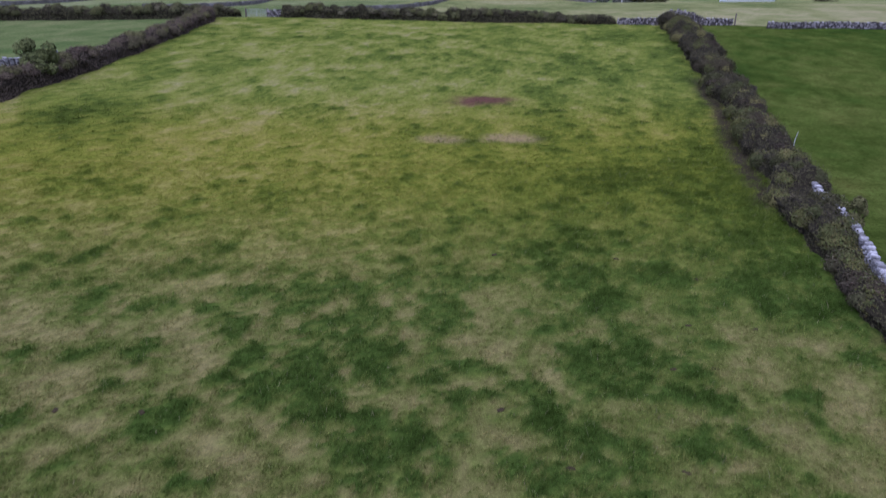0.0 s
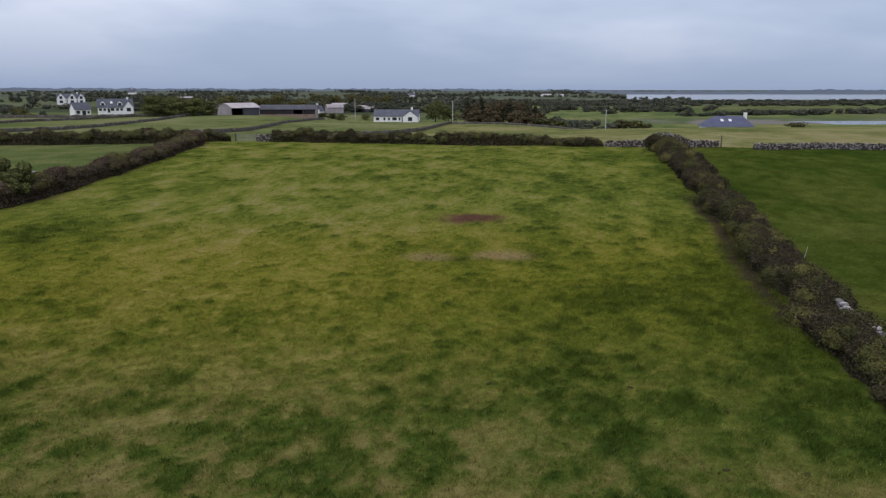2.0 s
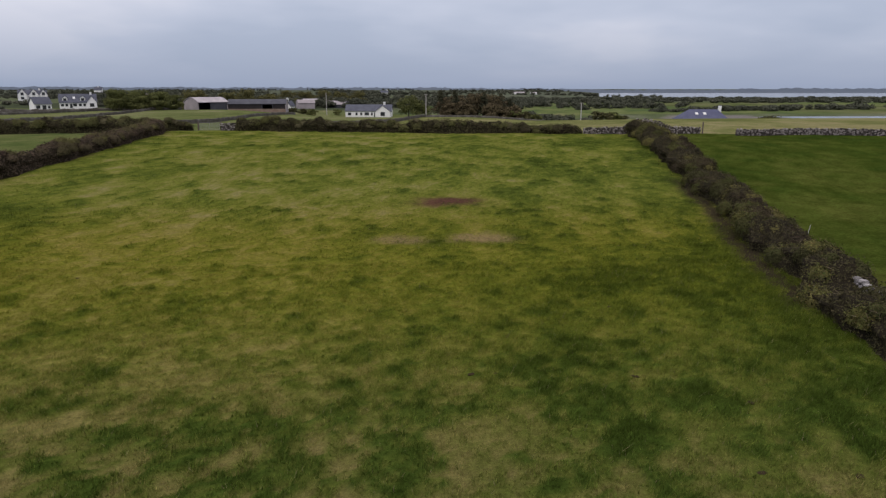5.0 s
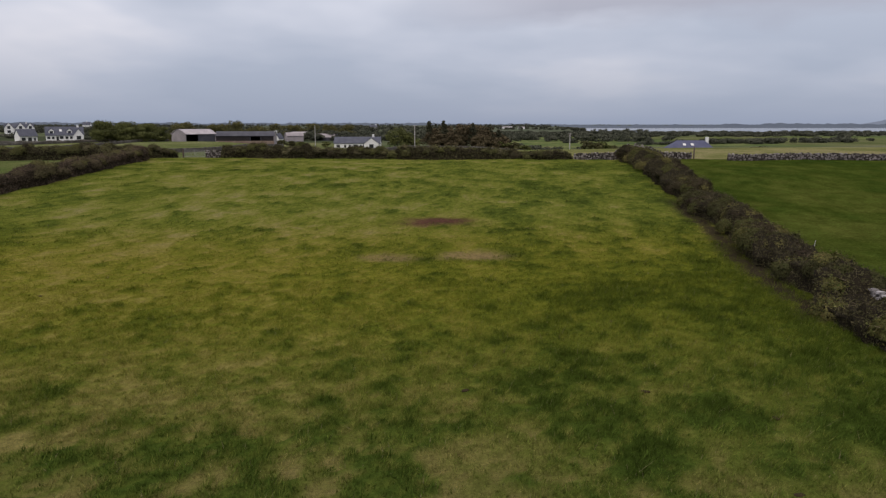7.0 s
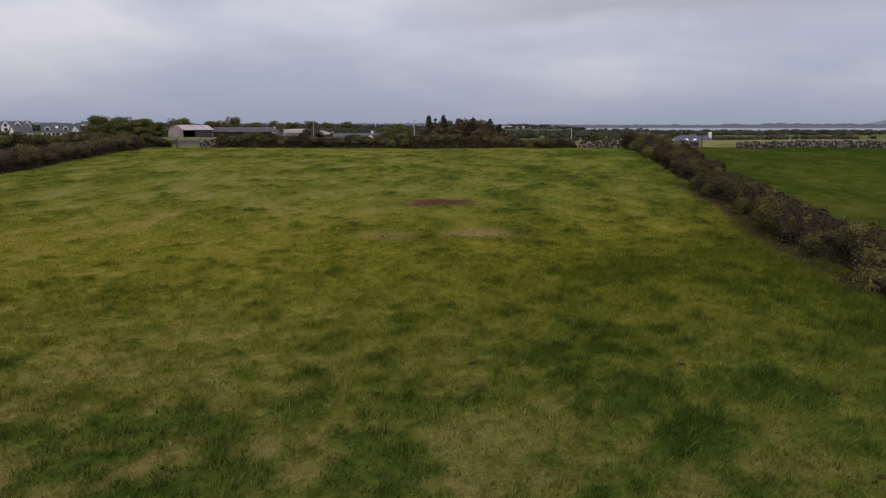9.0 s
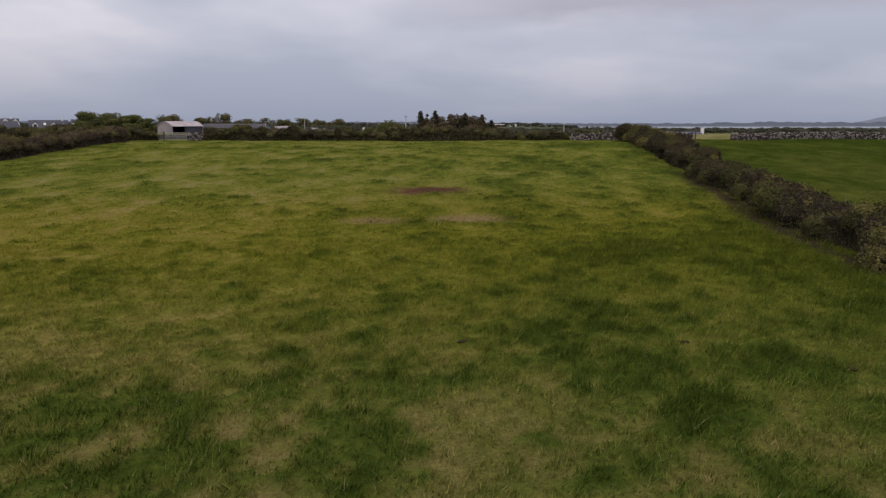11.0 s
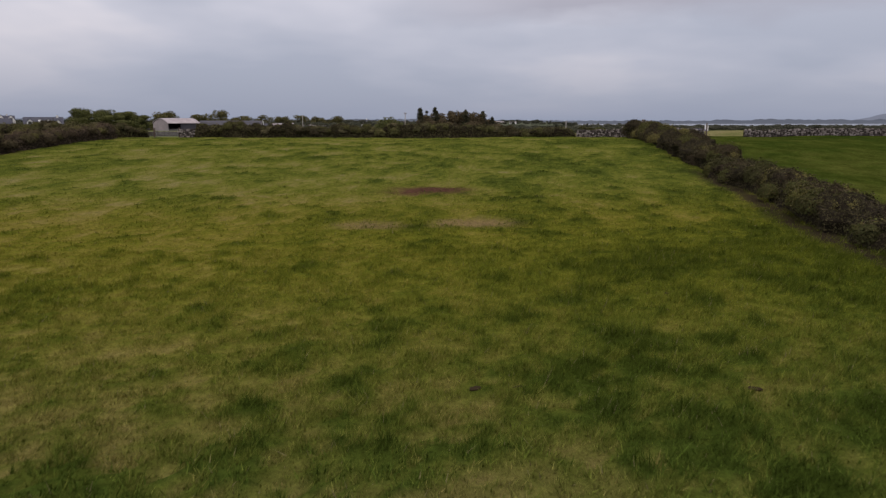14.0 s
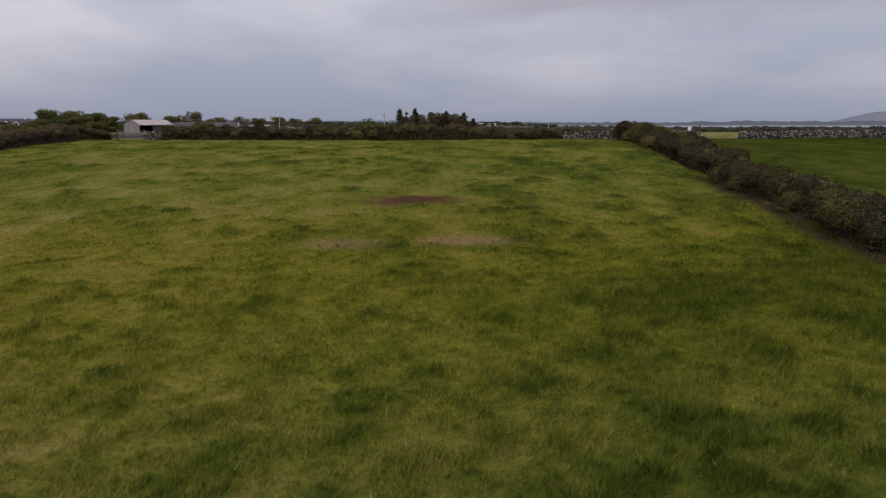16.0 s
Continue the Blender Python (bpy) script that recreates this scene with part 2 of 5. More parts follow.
DUNG = material("dried_dung", ((0.025, 0.018, 0.011), (0.05, 0.036, 0.02)), 6, 5, 1.0, 0.5)
# ---- plan of the land ----
NEAR_Y = (-75, 0, 25, 37.5, 50, 62.5, 72.5, 81.25, 91.25, 102.5, 125)
NEAR_Z = (-0.62, -0.37, -0.35, -0.25, -0.06, 0.37, 1.0, 1.6, 2.1, 2.42, 2.52)
LEFT_Y = (125, 180, 220, 250, 280, 320, 360, 420, 600, 1200, 5200)
LEFT_Z = (2.52, 1.55, 0.7, -0.5, -1.7, -3.3, -1.2, -0.5, 0.0, -1.0, -2.0)
RIGHT_Y = (125, 150, 172, 205, 260, 338, 350, 376, 396, 470, 700, 1040, 1110, 2300, 2420, 3000, 5200)
RIGHT_Z = (2.52, 2.55, 2.25, -2.5, -4.5, -5.4, -7.5, -7.5, -5.2, -4.5, -4.0, -4.5, -8.5, -8.5, -4.0, -2.0, -2.0)
SEA_LEVEL = -6.0


def smooth(a, b, v):
    t = np.clip((np.asarray(v) - a) / (b - a), 0, 1)
    return t * t * (3 - 2 * t)


def terrain(x, y):
    x, y = np.asarray(x, float), np.asarray(y, float)
    near = np.interp(y, NEAR_Y, NEAR_Z)
    left, right = np.interp(y, LEFT_Y, LEFT_Z), np.interp(y, RIGHT_Y, RIGHT_Z)
    left = left + (2.9 - 0.8 * smooth(95, 125, -x)) * smooth(25, 70, -x) * smooth(190, 285, y) * (1 - smooth(300, 375, y))
    w = smooth(15, 75, x)
    w = np.where(y > 900, smooth(0.22, 0.3, x / np.maximum(y, 1)), w)
    far = left * (1 - w) + right * w
    # the inlet ends at a rocky bank
    far = np.where((y > 330) & (y < 450), np.maximum(far, -5.5 - 2.5 * smooth(188, 215, x + 0.25 * (y - 360))), far)
    z = np.where(y < 125, near, far)
    tilt = np.where(x > 0, 0.012, 0.003) * np.clip(x, -80, 70) * np.clip((y - 56) / 37, 0, 1) * (1 - smooth(125, 170, y))
    return z + tilt
# ---- end of plan ----


RIGHT_HEDGE = ((15.0, 0), (15.5, 8), (16.2, 18), (16.8, 24), (17.3, 27), (18.2, 31), (19.1, 34.5), (20.1, 38), (22.4, 49), (25.2, 59), (26.8, 70), (29.8, 86), (31.6, 98), (32.0, 106))
LEFT_HEDGE = ((-44.5, 35), (-42.5, 50), (-40.6, 62), (-38.2, 72), (-36.6, 86), (-36.2, 100), (-37.6, 116), (-38.5, 123))
BACK_HEDGE = ((-27.2, 125.2), (-16, 122.8), (-5, 119.5), (3.5, 117), (20, 112), (25.6, 109.5))


def along(line, y):
    """x of a line that runs up the field, at y."""
    return np.interp(y, [p[1] for p in line], [p[0] for p in line])


def back_edge(x):
    return np.interp(x, (-80, -38, -27, -5, 25, 42, 46, 66, 105), (121, 124, 125.2, 119.5, 109.8, 106.3, 104.5, 100.5, 92))


# ---- numpy noise ----
TABLE = np.random.RandomState(7).rand(256, 256).astype(np.float32)


def value_noise(x, y):
    xi, yi = np.floor(x).astype(np.int32), np.floor(y).astype(np.int32)
    fx, fy = x - xi, y - yi
    fx, fy = fx * fx * (3 - 2 * fx), fy * fy * (3 - 2 * fy)
    x0, y0, x1, y1 = xi & 255, yi & 255, (xi + 1) & 255, (yi + 1) & 255
    a, b, c, d = TABLE[x0, y0], TABLE[x1, y0], TABLE[x0, y1], TABLE[x1, y1]
    return (a * (1 - fx) + b * fx) * (1 - fy) + (c * (1 - fx) + d * fx) * fy


def fbm(x, y, octaves=4):
    """About -1 to 1."""
    total, amp, norm = 0, 1.0, 0
    for k in range(octaves):
        total = total + amp * (value_noise(x * 2 ** k + 17.3 * k, y * 2 ** k + 5.1 * k) * 2 - 1)
        norm += amp
        amp *= 0.55
    return total / norm * 1.6


# ---- the turf's own pattern: rank tufts and cropped dry patches (x, y, half width, half depth) ----
RANK_A = ((-6.7, 14.4, 0.4, 0.3), (3, 14.6, 0.8, 0.7), (4.7, 14.9, 0.6, 0.4), (1.7, 15.3, 0.4, 0.6), (4.1, 15.3, 0.5, 0.3), (-3, 15.7, 0.6, 0.7), (-1.6, 15.7, 1.3, 1.5), (7.3, 16, 0.7, 0.7),
    (4.1, 16.5, 0.7, 0.7), (-2.3, 16.8, 0.8, 0.8), (11.1, 17, 0.3, 0.4), (-8.8, 17.2, 0.9, 1), (-12.9, 17.3, 0.5, 0.5), (3.1, 17.3, 0.7, 1), (-8.2, 18.1, 0.6, 0.3), (-4, 18.2, 0.8, 1.3),
    (8.5, 18.2, 0.5, 0.8), (11.2, 18.2, 0.6, 0.6), (0.2, 18.4, 0.6, 0.5), (1.1, 18.5, 0.6, 0.3), (-5.9, 18.8, 0.8, 1), (5.7, 18.9, 1.1, 0.5), (-10.9, 19.1, 0.5, 0.3), (2.6, 19.1, 0.6, 0.4))
RANK_B = ((-0.5, 19.3, 0.5, 0.6), (-7.6, 19.5, 0.4, 0.5), (1.6, 20, 0.5, 0.3), (6.5, 20, 0.5, 0.9), (4.8, 20.1, 1, 1.3), (-4.5, 20.2, 1, 1.4), (0.6, 20.2, 0.6, 0.4), (8.1, 20.2, 0.6, 0.7),
    (-2.6, 20.6, 0.9, 1.5), (-6.7, 20.7, 0.6, 0.7), (14.3, 20.7, 0.5, 0.5), (-12.9, 20.9, 0.4, 0.5), (-15, 20.9, 0.5, 0.6), (-10.6, 21.1, 0.5, 0.7), (6.5, 21.2, 0.6, 1.6), (-4.8, 22.8, 0.8, 0.8),
    (6.7, 22.9, 0.5, 0.5), (-8, 23.1, 0.7, 1.1), (-3.2, 23.8, 1, 1.2), (-0.4, 24.1, 0.8, 1.4), (14.4, 24.1, 0.7, 0.6), (3.1, 24.1, 0.4, 0.4), (-2.5, 24.1, 0.5, 0.5), (0.2, 24.2, 0.8, 1.1))
RANK_C = ((0.1, 24.2, 1, 0.9), (-9.4, 24.4, 0.6, 0.4), (-6.3, 24.4, 0.4, 1.1), (-11.8, 24.8, 0.8, 0.8), (6.1, 24.8, 0.3, 0.5), (16.2, 25.1, 0.7, 0.8), (6.7, 25.3, 0.9, 0.9), (12.7, 25.3, 0.4, 1),
    (-14.1, 25.4, 0.7, 1), (-5.6, 25.7, 1.1, 1.1), (-8, 25.8, 0.8, 0.7), (-3.4, 25.8, 0.7, 0.6), (0.9, 26.3, 0.6, 0.6), (-4, 26.4, 0.7, 0.8), (0.3, 26.8, 0.9, 0.6), (5.4, 26.9, 1.2, 1.1),
    (13.1, 26.9, 0.6, 0.7), (-1.9, 27.1, 0.5, 0.6), (1.9, 27.1, 0.5, 0.4), (6, 27.6, 0.8, 0.5), (6.3, 28, 0.8, 0.5), (15.1, 28, 1, 0.8), (-7.4, 28.1, 0.5, 0.8), (-11.2, 28.2, 1.1, 1))
RANK_D = ((9.3, 28.2, 0.5, 0.8), (9.6, 28.3, 0.7, 0.8), (4.6, 28.4, 0.5, 0.4), (17, 28.6, 0.8, 0.7), (-16.7, 29, 0.7, 0.5), (11.8, 29.6, 0.5, 0.6), (4.3, 29.7, 0.7, 0.7), (7.4, 29.7, 0.6, 0.4),
    (4.3, 29.9, 1.1, 0.8), (-16.5, 30.3, 0.3, 0.3), (-10.4, 30.6, 0.6, 0.7), (2.8, 30.6, 0.4, 0.4), (-4, 31.1, 0.3, 0.3), (-1.9, 31.2, 0.6, 0.6), (14.3, 31.3, 1.1, 1.1), (-7.5, 31.7, 0.5, 0.6),
    (6.4, 31.9, 0.7, 0.6), (14, 32.5, 0.5, 0.6), (-21.6, 33.7, 1, 0.6), (0.8, 34.2, 0.7, 0.5), (-3.8, 34.5, 0.7, 0.5), (4, 34.6, 0.6, 0.6), (16.5, 35.2, 0.9, 1.7), (-8.7, 35.2, 0.4, 0.6))
RANK_E = ((-0.7, 36.5, 0.6, 0.7), (5.7, 36.7, 0.5, 0.7), (16.2, 37, 1, 1.1), (7.1, 37.7, 0.6, 0.9), (-9.8, 37.8, 1.1, 1), (13.2, 38.2, 0.8, 0.9), (-8.1, 38.5, 0.6, 0.6), (-10.2, 39, 0.8, 0.8),
    (-22.5, 39.6, 0.9, 1.2), (-19.6, 39.8, 1.4, 1.6), (8.4, 40.1, 1.1, 1.5), (-13.5, 40.3, 0.7, 0.8), (11, 41, 1.8, 1.9), (-2.2, 41.4, 0.7, 0.9), (-2.7, 46.6, 0.6, 0.8), (7.5, 47.8, 0.8, 1.1),
    (10.1, 50.5, 0.8, 0.9), (-5.9, 53.4, 0.9, 1), (-12.1, 59.5, 1.4, 1.3), (-21.7, 60.1, 1.8, 1.6))
DRY_A = ((-8.3, 14.4, 0.6, 0.4), (2.6, 14.8, 0.2, 0.3), (10.9, 15, 1, 1), (-3.5, 15.3, 0.3, 0.7), (6.4, 15.3, 0.5, 0.5), (7.8, 15.3, 0.8, 0.5), (-5.8, 15.5, 0.9, 0.3), (-11.2, 15.7, 0.5, 0.6),
    (-3.9, 16, 0.7, 0.5), (10.3, 16, 0.8, 0.5), (-6.8, 16.2, 0.7, 0.6), (1.9, 16.2, 0.7, 0.3), (1.4, 16.6, 0.5, 0.3), (9.7, 16.8, 0.7, 0.5), (-10.7, 16.9, 0.6, 0.5), (-0.3, 16.9, 0.2, 0.5),
    (-5.3, 17.1, 0.3, 0.4), (12.8, 17.2, 0.7, 1.5), (-7.5, 17.9, 0.2, 1.2), (-12.5, 17.9, 0.3, 0.8), (12.1, 17.9, 0.6, 1.2), (13.3, 19.1, 0.5, 0.7), (-13, 19.2, 0.8, 0.8), (10.6, 19.5, 0.6, 0.9))
DRY_B = ((-8.2, 19.8, 0.3, 1), (-10.4, 19.8, 0.5, 0.3), (9.5, 19.8, 0.4, 0.5), (3.6, 19.9, 0.4, 0.7), (10.5, 20.5, 1, 1.2), (-9, 21.2, 0.5, 1), (1.8, 21.2, 0.5, 0.6), (13.4, 21.7, 0.8, 0.6),
    (0.7, 22, 0.7, 0.4), (12.6, 22, 1.3, 0.5), (-14.5, 22.5, 1.1, 0.6), (10.5, 22.5, 0.9, 0.9), (-10.9, 22.9, 0.9, 0.7), (7.9, 23.8, 1.1, 0.6), (-6.9, 24, 0.6, 0.5), (11.9, 24.5, 0.4, 0.8),
    (7.9, 24.6, 0.6, 0.6), (8.4, 24.8, 0.8, 1), (2.1, 24.9, 0.6, 0.5), (-2.3, 25, 0.3, 0.3), (1.9, 25.3, 1, 1.1), (5.3, 25.7, 0.4, 0.3), (10.4, 26.1, 0.6, 0.7), (2, 26.2, 0.5, 0.3))
DRY_C = ((7.9, 26.3, 0.3, 0.3), (-10.7, 26.8, 1.2, 0.4), (-15, 26.8, 0.5, 0.4), (-3.4, 27.2, 0.4, 0.3), (-8, 27.8, 0.4, 0.9), (-2.2, 28.3, 0.4, 0.3), (-17.3, 28.5, 0.8, 0.8), (7.8, 29.2, 0.4, 0.5),
    (-1.1, 29.3, 0.5, 0.3), (6.2, 29.6, 0.4, 0.4), (-14.4, 29.8, 1, 0.8), (13.7, 29.9, 0.8, 0.5), (-6.7, 30.1, 0.6, 0.6), (1.5, 30.2, 0.9, 0.6), (-8.4, 30.5, 1.2, 1.2), (12.4, 31.9, 0.8, 0.7),
    (12.5, 32.5, 1, 0.8), (7.9, 33.5, 0.9, 0.6), (11.3, 33.9, 0.5, 0.5), (9.7, 34.5, 0.4, 0.5), (-20.5, 36.1, 1.1, 0.9), (5.2, 37.2, 0.6, 0.9), (6.1, 38.7, 0.4, 0.6), (1.3, 39, 0.8, 0.6))
DRY_D = ((12.2, 39.8, 0.6, 0.6), (2.6, 41.5, 0.9, 0.9), (-13.2, 41.7, 0.9, 0.7), (-4.3, 43.1, 1.2, 1.2), (-16.4, 43.2, 2.5, 1.9), (-19.6, 43.2, 1.4, 1.8), (-12.9, 44.7, 1.2, 0.8), (12.2, 46.6, 1.1, 1),
    (-17.3, 47.1, 1.5, 2), (-9.7, 47.4, 1.1, 0.8), (-7.3, 48.3, 1.6, 1.2), (12.1, 50.2, 2.1, 1.2), (-0.3, 50.6, 1.2, 1.3), (-0, 50.7, 1.6, 1.4), (4.8, 50.9, 1.7, 1.4), (5, 51, 1, 1.3),
    (17.3, 52.5, 1.7, 1.1), (-14.5, 53.2, 2.6, 1.6), (-21.4, 58.4, 2.2, 2.7), (-21.2, 73.9, 2.7, 3.2), (-19.1, 86.5, 2.7, 3.1))


def tufts(x, y, cell, low, high, chance, seed):
    """Round tufts, at most one to a cell: 1 in the middle, 0 outside."""
    cx, cy = np.floor(x / cell).astype(int), np.floor(y / cell).astype(int)
    best = np.zeros_like(x)
    for i in (-1, 0, 1):
        for j in (-1, 0, 1):
            a, b = cx + i, cy + j
            h1, h2, h3 = TABLE[(a * 7 + seed) % 256, (b * 13 + 3) % 256], TABLE[(a * 11 + 91) % 256, (b * 5 + seed * 3) % 256], TABLE[(a * 3 + 17) % 256, (b * 9 + seed) % 256]
            r = low + (high - low) * (h1 * 7.3 % 1.0)
            d = ((x - (a + 0.15 + 0.7 * h1) * cell) ** 2 + (y - (b + 0.15 + 0.7 * h2) * cell) ** 2) / r ** 2
            best = np.maximum(best, (h3 < chance) * np.clip(1 - d, 0, 1))
    return best


def dryness(x, y):
    """0: rank dark green, 0.5: green, 1: straw."""
    x, y = np.atleast_1d(np.asarray(x, np.float32)), np.atleast_1d(np.asarray(y, np.float32))
    near = 1 - smooth(22, 30, y)
    far = smooth(38, 60, y)
    fine, grain = fbm(x * 2.1 + 9, y * 1.9 + 4, 3), fbm(x * 6.5, y * 6.0 + 7, 2)
    mid = fbm(x * 0.62 + 40, y * 0.52, 3)
    v = 0.57 + 0.06 * fbm(x * 0.09 + 3, y * 0.06 + 8, 3) + (0.09 + 0.05 * far) * mid + 0.15 * fine + 0.13 * grain
    v = v + far * (0.27 * fbm(x * 0.42 + 5, y * 0.27, 3) - 0.05) + 0.05 * near
    jx, jy = x + 0.16 * fine + 0.07 * grain, y + 0.16 * fbm(x * 2.1, y * 1.9 + 31, 2) + 0.07 * grain
    v = v - 0.3 * tufts(jx, jy, 1.3, 0.28, 0.75, 0.4, 5) * np.clip(0.75 - mid, 0.15, 1.2) - 0.15 * tufts(jx, jy, 0.6, 0.14, 0.32, 0.4, 23) * (1 - 0.7 * far)
    # dryness lowered beside the right hedge to paint in its dark, shaded strip
    v = v - 0.14 * np.exp(-((x - along(RIGHT_HEDGE, y) + 3.0) / 6.5) ** 2) * smooth(32, 46, y) * (1 - smooth(90, 110, y))
    v = v - 0.14 * np.exp(-((x - along(RIGHT_HEDGE, y) + 1.8) / 3.5) ** 2) * (1 - smooth(50, 60, y)) * smooth(20, 26, y)
    v = v + 0.06 * (1 - smooth(-8, -2, x)) * smooth(19, 25, y) * (1 - 0.4 * smooth(50, 60, y)) - 0.06 * smooth(3, 9, x) * (1 - smooth(24, 32, y))
    v = v + 0.05 * np.exp(-((x + 6.5) / 7.0) ** 2 - ((y - 34.0) / 8.0) ** 2)
    v = v - 0.11 * smooth(1, 8, x) * smooth(20, 26, y) * (1 - smooth(46, 56, y)) + 0.03 * (1 - smooth(-16, -7, x)) * smooth(26, 34, y) * (1 - smooth(60, 80, y))
    v = v - 0.22 * np.exp(-((x + 27.8) / 6.0) ** 2 - ((y - 53.9) / 8.5) ** 2)
    jag = 0.42 * fine + 0.3 * grain
    for lists, goal, gain in (((DRY_A, DRY_B, DRY_C, DRY_D), 0.84, 0.76), ((RANK_A, RANK_B, RANK_C, RANK_D, RANK_E), 0.16, 0.85)):
        cover = np.zeros_like(v)
        for px, py, rx, ry in (p for group in lists for p in group):
            k = np.flatnonzero((np.abs(x - px) < 1.7 * rx) & (np.abs(y - py) < 1.7 * ry))
            if len(k):
                d = np.sqrt(((x[k] - px) / rx) ** 2 + ((y[k] - py) / ry) ** 2) + jag[k]
                cover[k] = np.maximum(cover[k], (1 - smooth(0.5, 1.6, d)) * (gain - 0.5 * float(smooth(19, 33, py)) * (goal > 0.5) - 0.38 * float(smooth(20, 34, py)) * (goal < 0.5)))
        v = v + cover * (goal + 0.5 * (v - 0.57) + 0.1 * grain - v)
    return v


def mud(x, y):
    """Trodden bare soil: the old feeding place and the cattle path along the hedge."""
    jx, jy = x + 0.5 * fbm(x * 0.8, y * 0.8 + 20, 3), y + 0.5 * fbm(x * 0.8 + 31, y * 0.8, 3)
    spot = np.exp(-(((jx - 3.4) / 2.9) ** 2 + ((jy - 63.0) / 1.9) ** 2) ** 2)
    edge = along(RIGHT_HEDGE, y) - 1.95
    path = np.exp(-((x + 0.7 * (jx - x) - edge) / 0.8) ** 2) * smooth(33, 38, y) * (1 - smooth(66, 74, y)) * (1.05 + 0.35 * fbm(x * 0.7, y * 0.5, 3))
    # two poached, straw-coloured lying places
    worn = np.maximum(np.exp(-(((jx - 4.9) / 2.1) ** 2 + ((jy - 50.9) / 1.25) ** 2) ** 2), 0.8 * np.exp(-(((jx + 0.3) / 1.7) ** 2 + ((jy - 50.8) / 1.15) ** 2) ** 2))
    return np.clip(0.95 * spot, 0, 1), np.clip(path, 0, 0.95), worn * 0.8


STEPS = np.array((0.0, 0.22, 0.42, 0.6, 0.8, 1.05))
SHADES = np.array(((0.04, 0.052, 0.007), (0.067, 0.081, 0.0105), (0.109, 0.118, 0.014), (0.15, 0.145, 0.02), (0.192, 0.165, 0.034), (0.228, 0.183, 0.06)))


NEAR_SHADES = np.array(((0.033, 0.05, 0.008), (0.05, 0.077, 0.013), (0.088, 0.105, 0.0195), (0.128, 0.126, 0.033), (0.18, 0.149, 0.052), (0.218, 0.172, 0.071)))
# far turf: greener growth, and blue raised to paint in haze
FRESH_HAZE = np.array((0.94, 1.05, 1.42))


def ramp_colour(v, shades):
    return np.stack([np.interp(v, STEPS, shades[:, k]) for k in range(3)], -1)


def turf_colour(v, y):
    # shorter, more worn turf at the near end, fresher growth with haze's blue painted in towards the far end, long
    # olive grass between
    near = smooth(22, 42, y)[..., None]
    rgb = 0.95 * ramp_colour(v, NEAR_SHADES) * (1 - near) + ramp_colour(v, SHADES) * near
    return rgb * (1 + 0.08 * smooth(23, 30, y) * (1 - smooth(40, 48, y)))[..., None] * FRESH_HAZE ** smooth(45, 70, y)[..., None] * np.array((0.95, 1.0, 1.0)) ** (1 - smooth(40, 55, y))[..., None]


LUSH = np.array(((0.022, 0.038, 0.007), (0.03, 0.048, 0.008), (0.04, 0.058, 0.009), (0.052, 0.068, 0.011), (0.065, 0.078, 0.014), (0.085, 0.09, 0.018)))
HAY = np.array(((0.07, 0.09, 0.03), (0.1, 0.11, 0.038), (0.13, 0.135, 0.05), (0.16, 0.155, 0.065), (0.19, 0.175, 0.085), (0.22, 0.19, 0.1)))
CELLS = np.random.RandomState(3).rand(420, 3)
CELLS[:, 0], CELLS[:, 1] = CELLS[:, 0] * 3200 - 1500, CELLS[:, 1] ** 1.5 * 3200 + 150


